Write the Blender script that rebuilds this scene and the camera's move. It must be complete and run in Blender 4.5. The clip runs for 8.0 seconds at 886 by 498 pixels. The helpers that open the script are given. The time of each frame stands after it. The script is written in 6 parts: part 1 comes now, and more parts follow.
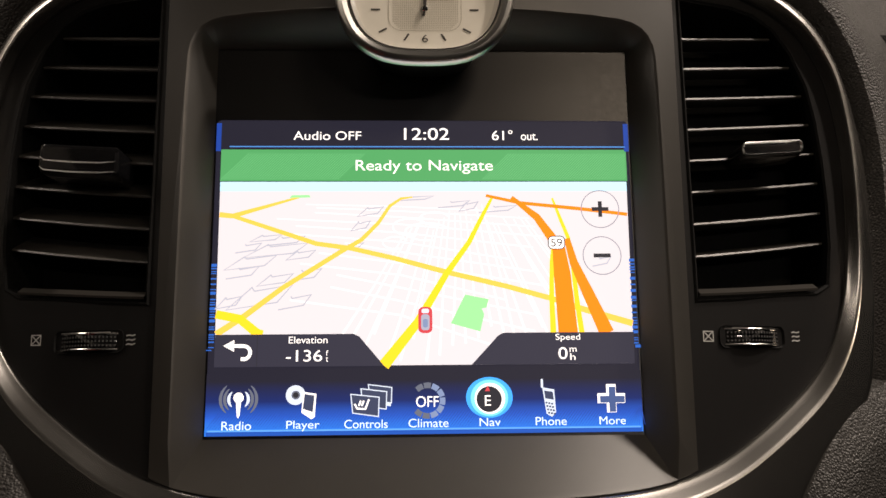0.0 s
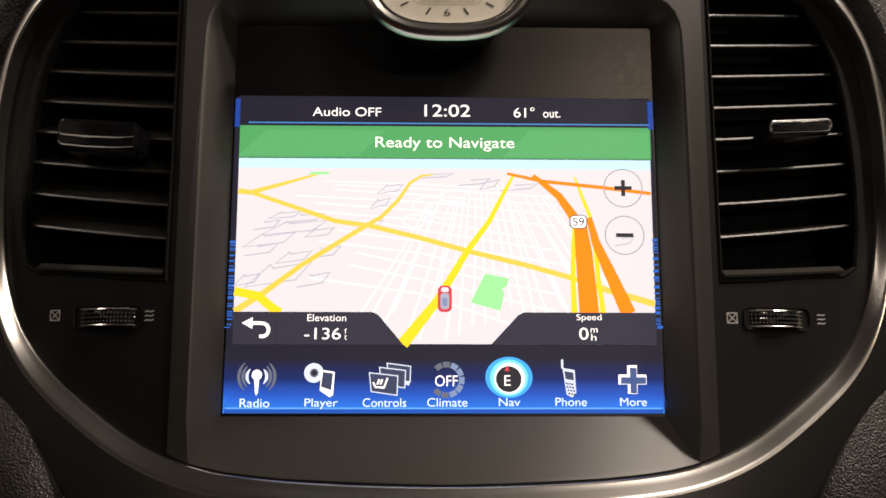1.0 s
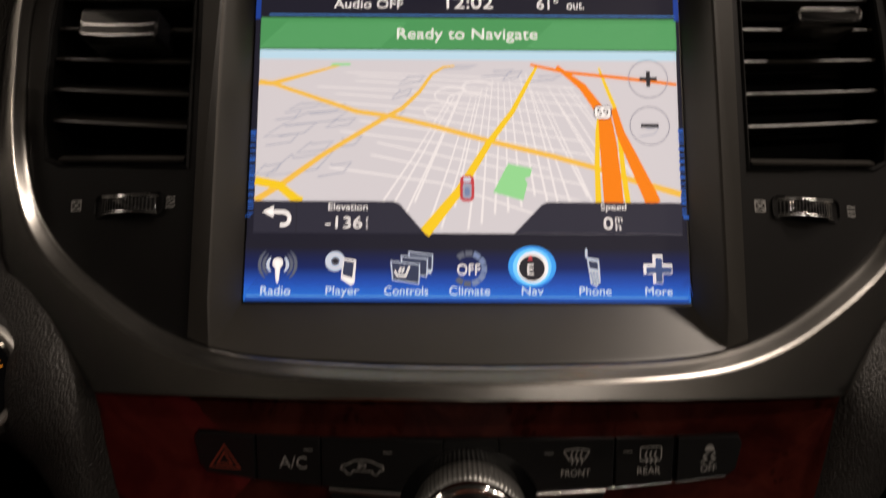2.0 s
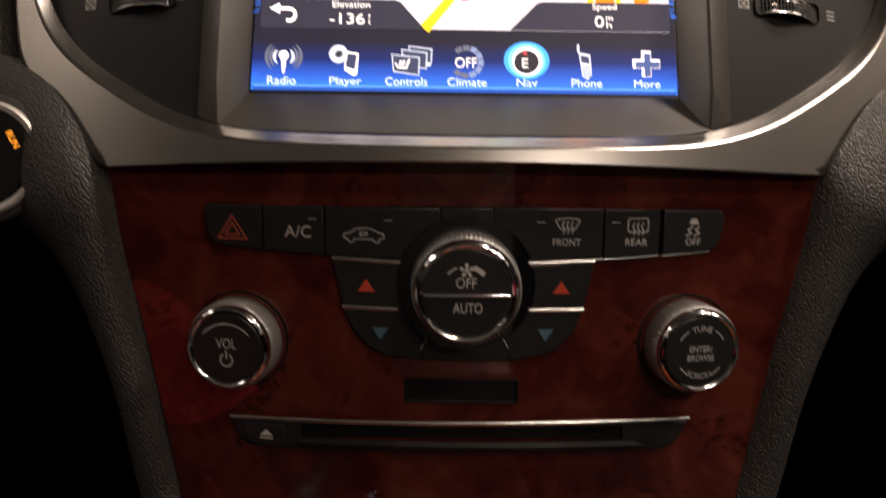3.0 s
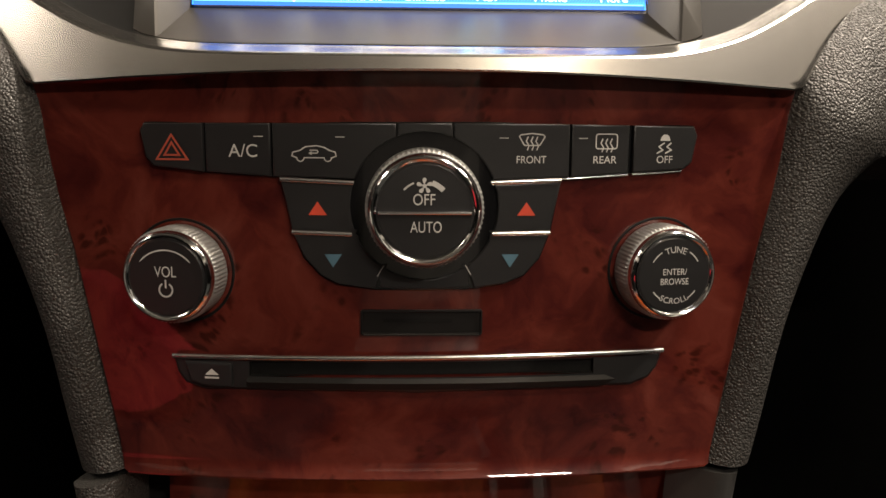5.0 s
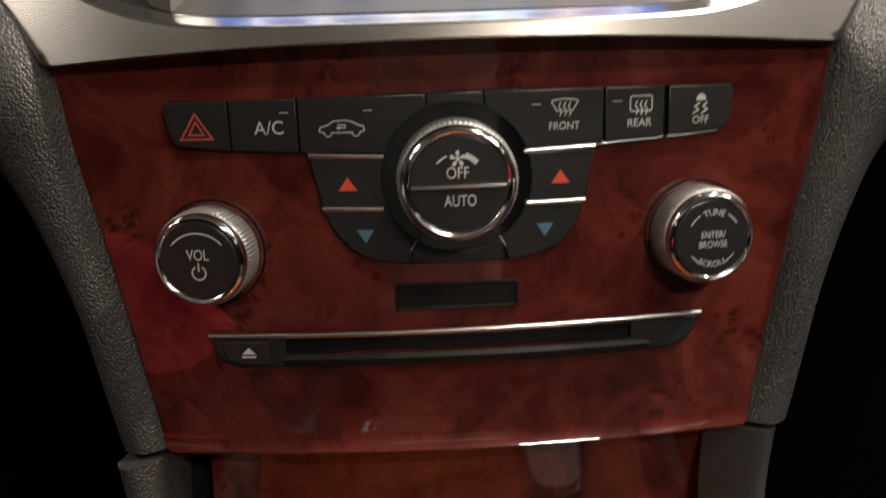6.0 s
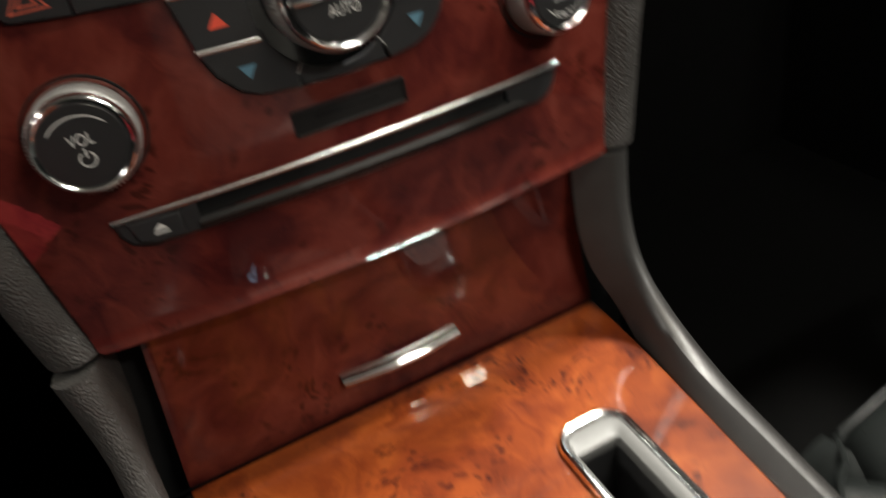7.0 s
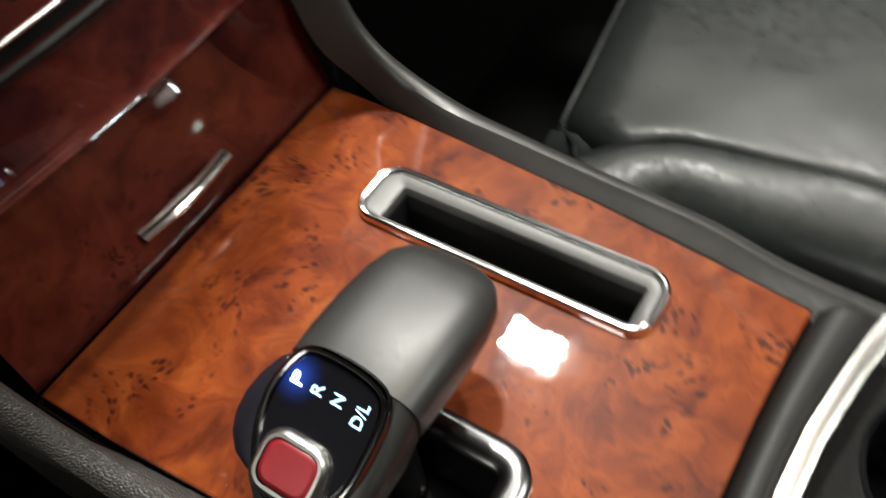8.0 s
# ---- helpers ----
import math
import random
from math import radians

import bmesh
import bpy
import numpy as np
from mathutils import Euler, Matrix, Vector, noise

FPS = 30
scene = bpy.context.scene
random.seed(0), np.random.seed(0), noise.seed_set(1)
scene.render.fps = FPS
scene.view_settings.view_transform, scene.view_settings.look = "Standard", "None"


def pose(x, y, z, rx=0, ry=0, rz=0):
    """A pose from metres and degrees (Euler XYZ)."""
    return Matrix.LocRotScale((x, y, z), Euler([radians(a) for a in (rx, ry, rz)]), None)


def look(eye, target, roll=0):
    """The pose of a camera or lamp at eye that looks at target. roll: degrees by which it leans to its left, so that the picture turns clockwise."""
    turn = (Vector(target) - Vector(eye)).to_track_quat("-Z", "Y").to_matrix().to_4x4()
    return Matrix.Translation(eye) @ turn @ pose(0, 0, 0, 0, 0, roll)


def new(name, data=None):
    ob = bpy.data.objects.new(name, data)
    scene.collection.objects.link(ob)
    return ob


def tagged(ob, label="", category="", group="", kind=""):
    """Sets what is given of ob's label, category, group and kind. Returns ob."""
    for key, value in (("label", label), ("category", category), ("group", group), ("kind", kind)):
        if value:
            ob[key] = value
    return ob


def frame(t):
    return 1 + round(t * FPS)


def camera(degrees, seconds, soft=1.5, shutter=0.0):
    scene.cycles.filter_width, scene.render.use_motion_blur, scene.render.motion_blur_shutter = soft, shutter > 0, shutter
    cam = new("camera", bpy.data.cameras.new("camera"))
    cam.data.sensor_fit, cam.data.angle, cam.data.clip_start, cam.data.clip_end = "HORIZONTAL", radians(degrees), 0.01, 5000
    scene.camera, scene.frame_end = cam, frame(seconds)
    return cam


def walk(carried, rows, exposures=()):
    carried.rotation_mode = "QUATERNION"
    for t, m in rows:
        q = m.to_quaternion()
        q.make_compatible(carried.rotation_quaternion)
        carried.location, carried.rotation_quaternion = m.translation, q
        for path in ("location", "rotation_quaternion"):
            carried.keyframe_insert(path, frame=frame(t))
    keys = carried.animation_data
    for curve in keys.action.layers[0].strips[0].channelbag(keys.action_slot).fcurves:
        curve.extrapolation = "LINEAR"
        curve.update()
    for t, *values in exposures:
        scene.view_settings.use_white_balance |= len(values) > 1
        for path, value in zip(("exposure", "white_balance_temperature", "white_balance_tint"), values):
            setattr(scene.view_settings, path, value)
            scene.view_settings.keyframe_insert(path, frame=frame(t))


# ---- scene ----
from mathutils.geometry import tessellate_polygon

cam = camera(57.4, 8.0, shutter=0.55)
PATH = [
    (0.0, (-0.0048, 0.0001, 1.0002), (0.0063, 0.2897, 0.9225), 0.37),
    (0.5, (-0.0049, 0.0002, 0.9996), (0.0045, 0.2893, 0.9200), 0.58),
    (1.0, (-0.0071, 0.0032, 0.9973), (-0.0012, 0.2912, 0.9136), 0.57),
    (1.2, (-0.0072, 0.0051, 0.9954), (-0.0032, 0.2927, 0.9102), 0.47),
    (2.3, (-0.0132, -0.0230, 0.9301), (-0.0139, 0.2655, 0.8480), 0.40),
    (2.5, (-0.0176, -0.0369, 0.9143), (-0.0188, 0.2513, 0.8310), 0.45),
    (3.0, (-0.0102, -0.0431, 0.8760), (-0.0080, 0.2457, 0.7950), 0.82),
    (3.5, (-0.0021, -0.0392, 0.8481), (0.0036, 0.2505, 0.7702), 1.09),
    (4.0, (-0.0034, -0.0326, 0.8393), (0.0068, 0.2574, 0.7632), 1.31),
    (5.5, (-0.0049, -0.0323, 0.8391), (0.0061, 0.2571, 0.7608), 0.24),
    (6.0, (-0.0139, -0.0245, 0.8490), (-0.0042, 0.2588, 0.7508), -1.69),
    (6.5, (-0.0465, -0.0136, 0.8503), (-0.0065, 0.2540, 0.7207), -5.97),
    (7.0, (-0.0813, -0.0187, 0.8518), (0.0123, 0.2135, 0.6865), -10.28),
    (7.5, (-0.1098, -0.0238, 0.8564), (0.0172, 0.1582, 0.6546), -12.24),
    (7.7, (-0.1193, -0.0226, 0.8611), (0.0151, 0.1385, 0.6467), -12.59),
    (8.0, (-0.1272, -0.0220, 0.8643), (0.0092, 0.1131, 0.6337), -15.66),
]
EXPOSE = [(0.0, -0.27, 7050, 18), (1.2, -0.36, 7050, 18), (2.3, -0.95, 7100, 20), (2.6, -0.8, 7200, 22), (3.0, 0.15, 7400, 24), (3.5, 0.95, 7300, 16), (4.2, 1.45, 7250, 15),
          (5.5, 1.45, 7000, 14), (6.5, 1.6, 6350, 11), (7.0, 1.8, 6300, 8), (7.5, 1.85, 6150, 7), (8.0, 1.45, 6150, 7)]
walk(cam, [(t, look(eye, target, roll)) for t, eye, target, roll in PATH], EXPOSE)

# ---------- light ----------
world = bpy.data.worlds.new("world")
world.use_nodes = True
world.node_tree.nodes["Background"].inputs[0].default_value = (0.9, 0.95, 1.0, 1)
world.node_tree.nodes["Background"].inputs[1].default_value = 0.02
scene.world = world


def strip_lamp(name, at, w, l, power, colour):
    data = bpy.data.lights.new(name, "AREA")
    data.shape, data.size, data.size_y, data.energy, data.color = "RECTANGLE", w, l, power, colour
    ob = new(name, data)
    ob.matrix_world = Matrix.Translation(at)
    return ob


WARM = (1.0, 0.93, 0.82)
# (place, width, length, watts): panels ahead of the car, to both sides and behind
# those at (0.76, 2.0), (-3.0, 0.25) and behind are added fill, no known source
for at, w, l, p in [((1.20, 0.62, 3.05), 0.14, 0.21, 40), ((0.76, 2.0, 3.05), 0.62, 0.10, 26), ((-3.0, 0.25, 3.05), 0.9, 1.6, 36),
                    ((1.87, 0.05, 3.05), 0.13, 0.15, 36), ((2.8, 1.0, 3.05), 1.0, 1.4, 36), ((0.9, -2.6, 3.05), 0.14, 1.6, 13), ((-0.9, -2.6, 3.05), 0.14, 1.6, 5)]:
    strip_lamp("ceiling_and_fill_light", at, w, l, p, WARM)
for x in (0.268, 0.392):
    for y, p in ((-0.575, 0.70), (-0.603, 0.45)):
        strip_lamp("dome_light", (x, y, 1.388), 0.116, 0.011, p, (1.0, 0.95, 0.86))

# unseen fill pair, added at the windscreen edge to brighten the upper dash
for y in (-0.060, -0.092):
    strip_lamp("header_fill_light", (0.24, y, 1.386), 0.13, 0.010, 0.40, (1.0, 0.86, 0.66))

# ---------- materials ----------


def nodes_of(name):
    m = bpy.data.materials.new(name)
    m.use_nodes = True
    t = m.node_tree
    return m, t, t.nodes["Principled BSDF"]


def node(t, kind, **sets):
    n = t.nodes.new(kind)
    for key, value in sets.items():
        n.inputs[key].default_value = value
    return n


def ramp(t, source, stops):
    r = t.nodes.new("ShaderNodeValToRGB")
    while len(r.color_ramp.elements) < len(stops):
        r.color_ramp.elements.new(0.5)
    for e, (at, c) in zip(r.color_ramp.elements, stops):
        e.position, e.color = at, (*c, 1)
    t.links.new(source, r.inputs[0])
    return r.outputs[0]


def surface(name, colour, rough, metal=0.0, coat=0.0, vary=0.15, scale=60.0, bump=0.0, bump_scale=900.0, grain="noise", wear=0.12, spec=0.5):
    """A plain material with blotches, uneven gloss and a fine relief."""
    m, t, b = nodes_of(name)
    place = t.nodes.new("ShaderNodeTexCoord").outputs["Object"]
    big = node(t, "ShaderNodeTexNoise", Scale=scale, Detail=6.0, Roughness=0.65)
    t.links.new(place, big.inputs["Vector"])
    lo, hi = [c * (1 - vary) for c in colour], [min(1, c * (1 + vary)) for c in colour]
    t.links.new(ramp(t, big.outputs[0], [(0.3, lo), (0.7, hi)]), b.inputs["Base Color"])
    fine = node(t, "ShaderNodeTexNoise", Scale=scale * 9, Detail=4.0)
    t.links.new(place, fine.inputs["Vector"])
    g = node(t, "ShaderNodeMapRange")
    g.inputs["From Min"].default_value, g.inputs["From Max"].default_value = 0.3, 0.7
    g.inputs["To Min"].default_value, g.inputs["To Max"].default_value = max(0.02, rough - wear * 0.6), min(1, rough + wear)
    t.links.new(fine.outputs[0], g.inputs[0])
    if wear > 0:
        t.links.new(g.outputs[0], b.inputs["Roughness"])
    else:
        b.inputs["Roughness"].default_value = rough
    b.inputs["Metallic"].default_value, b.inputs["Coat Weight"].default_value = metal, coat
    b.inputs["Coat Roughness"].default_value, b.inputs["Specular IOR Level"].default_value = 0.04, spec
    if bump:
        if grain == "pebble":
            tex = node(t, "ShaderNodeTexVoronoi", Scale=bump_scale)
            tex.feature = "F1"
        else:
            tex = node(t, "ShaderNodeTexNoise", Scale=bump_scale, Detail=3.0)
        t.links.new(place, tex.inputs["Vector"])
        bp = node(t, "ShaderNodeBump", Strength=bump, Distance=0.0006)
        bp.invert = grain == "pebble"
        t.links.new(tex.outputs[0], bp.inputs["Height"])
        t.links.new(bp.outputs[0], b.inputs["Normal"])
    return m


def glow(name, colour, power=1.0, rough=0.5):
    m, t, b = nodes_of(name)
    b.inputs["Base Color"].default_value = (0.01, 0.01, 0.012, 1)
    b.inputs["Emission Color"].default_value, b.inputs["Emission Strength"].default_value = (*colour, 1), power
    b.inputs["Roughness"].default_value, b.inputs["Specular IOR Level"].default_value = rough, 0.2
    return m


def burl_wood(name, red, green, blue):
    """Lacquered burl: swirling orange and brown figure with clusters of dark eyes."""
    m, t, b = nodes_of(name)
    place = t.nodes.new("ShaderNodeTexCoord").outputs["Object"]
    warp = node(t, "ShaderNodeTexNoise", Scale=14.0, Detail=5.0, Distortion=1.2)
    t.links.new(place, warp.inputs["Vector"])
    mix = node(t, "ShaderNodeMix")
    mix.data_type = "VECTOR"
    mix.inputs[0].default_value = 0.05
    t.links.new(place, mix.inputs[4])
    t.links.new(warp.outputs["Color"], mix.inputs[5])
    fig = node(t, "ShaderNodeTexNoise", Scale=40.0, Detail=7.0, Roughness=0.58, Distortion=0.7)
    t.links.new(mix.outputs[1], fig.inputs["Vector"])
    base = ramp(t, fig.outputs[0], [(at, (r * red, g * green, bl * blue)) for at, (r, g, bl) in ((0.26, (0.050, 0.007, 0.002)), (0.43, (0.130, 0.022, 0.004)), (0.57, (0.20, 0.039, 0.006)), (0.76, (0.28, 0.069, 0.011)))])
    eyes = node(t, "ShaderNodeTexVoronoi", Scale=190.0)
    t.links.new(mix.outputs[1], eyes.inputs["Vector"])
    area = node(t, "ShaderNodeTexNoise", Scale=38.0, Detail=2.0)
    t.links.new(place, area.inputs["Vector"])
    dots = ramp(t, eyes.outputs["Distance"], [(0.22, (1, 1, 1)), (0.46, (0, 0, 0))])
    where = ramp(t, area.outputs[0], [(0.54, (0, 0, 0)), (0.60, (1, 1, 1))])
    both = node(t, "ShaderNodeMath")
    both.operation = "MULTIPLY"
    t.links.new(dots, both.inputs[0])
    t.links.new(where, both.inputs[1])
    dark = node(t, "ShaderNodeMix")
    dark.data_type = "RGBA"
    dark.inputs[7].default_value = (0.030, 0.005, 0.003, 1)
    soft = node(t, "ShaderNodeMath")
    soft.operation, soft.inputs[1].default_value = "MULTIPLY", 0.85
    t.links.new(both.outputs[0], soft.inputs[0])
    t.links.new(soft.outputs[0], dark.inputs[0])
    t.links.new(base, dark.inputs[6])
    t.links.new(dark.outputs[2], b.inputs["Base Color"])
    b.inputs["Specular IOR Level"].default_value = 0.08
    b.inputs["Roughness"].default_value, b.inputs["Coat Weight"].default_value, b.inputs["Coat Roughness"].default_value = 0.38, 1.0, 0.02
    b.inputs["Coat IOR"].default_value = 1.6
    smear = node(t, "ShaderNodeTexNoise", Scale=26.0, Detail=5.0, Roughness=0.6, Distortion=0.6)
    t.links.new(place, smear.inputs["Vector"])
    haze = node(t, "ShaderNodeMapRange")
    haze.inputs["From Min"].default_value, haze.inputs["From Max"].default_value = 0.48, 0.72
    haze.inputs["To Min"].default_value, haze.inputs["To Max"].default_value = 0.012, 0.06
    t.links.new(smear.outputs[0], haze.inputs[0])
    t.links.new(haze.outputs[0], b.inputs["Coat Roughness"])
    dust = node(t, "ShaderNodeTexNoise", Scale=220.0, Detail=2.0)
    t.links.new(place, dust.inputs["Vector"])
    bp = node(t, "ShaderNodeBump", Strength=0.03, Distance=0.0004)
    t.links.new(dust.outputs[0], bp.inputs["Height"])
    t.links.new(bp.outputs[0], b.inputs["Coat Normal"])
    return m


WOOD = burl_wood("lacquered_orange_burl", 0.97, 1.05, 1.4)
# same burl as WOOD, darkened and reddened: the stack's dimmer light in its colour
SHADED_WOOD = burl_wood("lacquered_burl_shaded", 0.49, 0.45, 2.0)
LEATHER = surface("pebbled_black_vinyl", (0.034, 0.032, 0.030), 0.44, bump=0.95, bump_scale=1000, grain="pebble", spec=0.45)
SEAT = surface("grey_black_leather", (0.0110, 0.0127, 0.0124), 0.33, bump=0.25, bump_scale=110, scale=25, vary=0.22, wear=0.10, spec=0.18)
VINYL = surface("smooth_black_vinyl", (0.029, 0.0282, 0.0275), 0.36, bump=0.15, bump_scale=1500)
MATTE = surface("matte_black_plastic", (0.007, 0.0065, 0.0065), 0.50, bump=0.03, bump_scale=3500, vary=0.06, wear=0.015, spec=0.22)
FRAME = surface("satin_grey_black_plastic", (0.038, 0.035, 0.031), 0.36, bump=0.025, bump_scale=3500, spec=0.7, vary=0.06, wear=0.012)
DEEP = surface("dull_duct_plastic", (0.006, 0.006, 0.006), 0.7, spec=0.15)
PANE = surface("dark_bezel_pane", (0.004, 0.004, 0.0045), 0.35, vary=0.05, wear=0.03)
GLOSS = surface("gloss_black_plastic", (0.006, 0.006, 0.007), 0.08, coat=1.0, wear=0.03)
SILVER = surface("satin_silver_paint", (0.50, 0.485, 0.46), 0.26, metal=1.0, vary=0.03, wear=0.0)
CHROME = surface("polished_chrome", (0.82, 0.82, 0.83), 0.10, metal=1.0, vary=0.02, wear=0.0)
NICKEL = surface("brushed_nickel", (0.60, 0.59, 0.56), 0.28, metal=1.0, vary=0.03, wear=0.0)
STRIP = surface("soft_chrome", (0.84, 0.84, 0.83), 0.24, metal=1.0, vary=0.02, wear=0.0)
SATIN = surface("satin_grey_metal", (0.085, 0.085, 0.083), 0.42, vary=0.04, wear=0.05)
KEY = surface("key_black_plastic", (0.016, 0.016, 0.017), 0.36, bump=0.03, bump_scale=3500, vary=0.06, wear=0.02)
KNURL = surface("knurled_grey_metal", (0.33, 0.33, 0.32), 0.4, metal=0.75, vary=0.08)
PRINT = surface("white_print", (0.50, 0.50, 0.485), 0.5)
RED = surface("red_print", (0.55, 0.06, 0.03), 0.5)
BLUE = surface("blue_print", (0.07, 0.16, 0.22), 0.5)
DIAL = surface("pearl_dial", (0.80, 0.76, 0.66), 0.35, vary=0.05)
INK = surface("dark_dial_ink", (0.05, 0.045, 0.04), 0.35)
CARPET = surface("black_carpet", (0.004, 0.004, 0.004), 0.95, bump=0.6, bump_scale=1200, spec=0.03)
LINER = surface("grey_headliner", (0.60, 0.585, 0.55), 0.9, bump=0.2, bump_scale=1500)
CLOTH = surface("grey_rear_cloth", (0.22, 0.215, 0.20), 0.9, bump=0.2, bump_scale=1500)
PAINT = surface("mirrored_red_clothing", (0.36, 0.010, 0.020), 0.7, bump=0.3, bump_scale=900)
WALLS = surface("painted_workshop_wall", (0.70, 0.685, 0.65), 0.8, scale=3)
SOFFIT = surface("dark_workshop_ceiling", (0.06, 0.058, 0.055), 0.85, scale=3)
CONCRETE = surface("concrete_floor", (0.30, 0.29, 0.275), 0.6, scale=4)
AMBER = glow("amber_indicator", (1.0, 0.35, 0.03), 1.6)
ICE = glow("pale_blue_letters", (0.45, 0.75, 1.0), 1.6)
START = glow("start_letters", (0.5, 0.6, 0.85), 0.25)

# ---------- surfaces of the plan: (across, up along the face, proud of it) to a place ----------
LEAN_V, LEAN_N = Vector((0, 0.426, 0.9047)), Vector((0, -0.9047, 0.426))
SCREEN_AT = Vector((0, 0.3130, 0.9067))


def on_screen(u, v, h=0.0):
    return SCREEN_AT + Vector((u, 0, 0)) + v * LEAN_V + h * LEAN_N


def on_upper(u, v, h=0.0):
    return SCREEN_AT + Vector((u, 0, 0)) + v * LEAN_V + (0.024 + h - 1.05 * u * u) * LEAN_N


WOOD_V, WOOD_N = Vector((0, 0.0995, 0.995)), Vector((0, -0.995, 0.0995))


def on_wood(u, v, h=0.0):
    # bowed across, with a lip that turns out along the foot
    return Vector((u, 0.2484, 0.7605)) + v * WOOD_V + (h - 0.8 * u * u + 48.0 * max(0.0, -0.0762 - v) ** 2) * WOOD_N


BIN_V, BIN_N = Vector((0, -0.0175, 0.9998)), Vector((0, -0.9998, -0.0175))


def on_bin(u, v, h=0.0):
    return Vector((u, 0.2575, 0.592)) + v * BIN_V + h * BIN_N


CON_V, CON_N = Vector((0, 0.9974, 0.0721)), Vector((0, -0.0721, 0.9974))


def on_console(u, v, h=0.0):
    return Vector((u, 0.2578, 0.5898)) + v * CON_V + h * CON_N


# ---------- mesh helpers ----------
WORLD_OF = {}


def thing(name, at, label, category, group="", kind=""):
    ob = new(name)
    ob.empty_display_size = 0.01
    ob.location = at
    WORLD_OF[ob.name] = Matrix.Translation(at)
    return tagged(ob, label, category, group, kind)


def part(name, bm, material, parent=None, label="", smooth=True):
    bmesh.ops.recalc_face_normals(bm, faces=bm.faces)
    me = bpy.data.meshes.new(name)
    bm.to_mesh(me)
    bm.free()
    me.materials.append(material)
    if smooth:
        me.shade_smooth()
        me.set_sharp_from_angle(angle=radians(38))
    ob = new(name, me)
    WORLD_OF[ob.name] = Matrix.Identity(4)
    if parent is not None:
        ob.parent = parent
        ob.matrix_parent_inverse = WORLD_OF[parent.name].inverted()
    return tagged(ob, label)


def solo(name, bm, material, label, category, group="", kind="", smooth=True):
    return tagged(part(name, bm, material, None, "", smooth), label, category, group, kind)


def rrect(cx, cy, w, h, r, n=5):
    pts = []
    for qx, qy, a0 in ((1, 1, 0), (-1, 1, 90), (-1, -1, 180), (1, -1, 270)):
        for i in range(n + 1):
            a = radians(a0 + 90 * i / n)
            pts.append((cx + qx * (w / 2 - r) + r * math.cos(a), cy + qy * (h / 2 - r) + r * math.sin(a)))
    return pts


def circle(cx, cy, r, n=32, squash=1.0):
    return [(cx + r * math.cos(2 * math.pi * i / n), cy + squash * r * math.sin(2 * math.pi * i / n)) for i in range(n)]


def mirror(half):
    """A closed outline from its right half, listed from the bottom middle to the top middle."""
    return half + [(-x, y) for x, y in reversed(half) if abs(x) > 1e-6]


def soften(pts, rounds=2):
    """Corner cutting on a closed outline."""
    for _ in range(rounds):
        nxt = pts[1:] + pts[:1]
        pts = [p for a, b in zip(pts, nxt) for p in ((0.75 * a[0] + 0.25 * b[0], 0.75 * a[1] + 0.25 * b[1]), (0.25 * a[0] + 0.75 * b[0], 0.25 * a[1] + 0.75 * b[1]))]
    return pts


def ccw(pts):
    area = sum(a[0] * b[1] - b[0] * a[1] for a, b in zip(pts, pts[1:] + pts[:1]))
    return pts if area > 0 else pts[::-1]


def offset(pts, d):
    """The closed outline moved outwards by d."""
    pts, out, n = ccw(pts), [], len(pts)
    for i in range(n):
        a, p, b = Vector(pts[i - 1]), Vector(pts[i]), Vector(pts[(i + 1) % n])
        e, f = (p - a).normalized(), (b - p).normalized()
        na, nb = Vector((e.y, -e.x)), Vector((f.y, -f.x))
        m = na + nb
        m = m / max(m.length_squared, 0.5) * 2 if m.length > 1e-6 else na
        out.append((p.x + m.x * d, p.y + m.y * d))
    return out


def sheet(bm, surf, outline, h=0.0, holes=(), cuts=0.0):
    """A filled outline with holes on a surface, cut across every so many metres so that it follows the bend."""
    loops = [[Vector((x, y, 0)) for x, y in ccw(outline)]] + [[Vector((x, y, 0)) for x, y in ccw(o)[::-1]] for o in holes]
    from_tri = tessellate_polygon(loops)
    flat = [p for lp in loops for p in lp]
    tmp = bmesh.new()
    vs = [tmp.verts.new(p) for p in flat]
    for tri in from_tri:
        try:
            tmp.faces.new([vs[i] for i in tri])
        except ValueError:
            pass
    if cuts:
        xs = [p.x for p in flat]
        x = min(xs) + cuts
        while x < max(xs) - cuts * 0.3:
            bmesh.ops.bisect_plane(tmp, geom=tmp.verts[:] + tmp.edges[:] + tmp.faces[:], plane_co=(x, 0, 0), plane_no=(1, 0, 0), dist=1e-6)
            x += cuts
    made = {v: bm.verts.new(surf(v.co.x, v.co.y, h)) for v in tmp.verts}
    for f in tmp.faces:
        try:
            bm.faces.new([made[v] for v in f.verts])
        except ValueError:
            pass
    tmp.free()


def loft(bm, rings, closed=True, cap_first=False, cap_last=False):
    """Quads between rings of places."""
    vs = [[bm.verts.new(p) for p in r] for r in rings]
    for a, b in zip(vs, vs[1:]):
        n = len(a)
        for i in range(n if closed else n - 1):
            bm.faces.new((a[i], a[(i + 1) % n], b[(i + 1) % n], b[i]))
    if cap_first:
        bm.faces.new(vs[0][::-1])
    if cap_last:
        bm.faces.new(vs[-1])
    return vs


def band(bm, surf, outline, profile, cap=False):
    """A moulding along a closed outline; profile: (outwards, proud) from its foot on. cap fills the last ring."""
    rings = [[surf(x, y, h) for x, y in (offset(outline, d) if d else ccw(outline))] for d, h in profile]
    loft(bm, rings)
    if cap:
        d, h = profile[-1]
        sheet(bm, surf, offset(outline, d) if d else outline, h, cuts=0.012)
    return bm


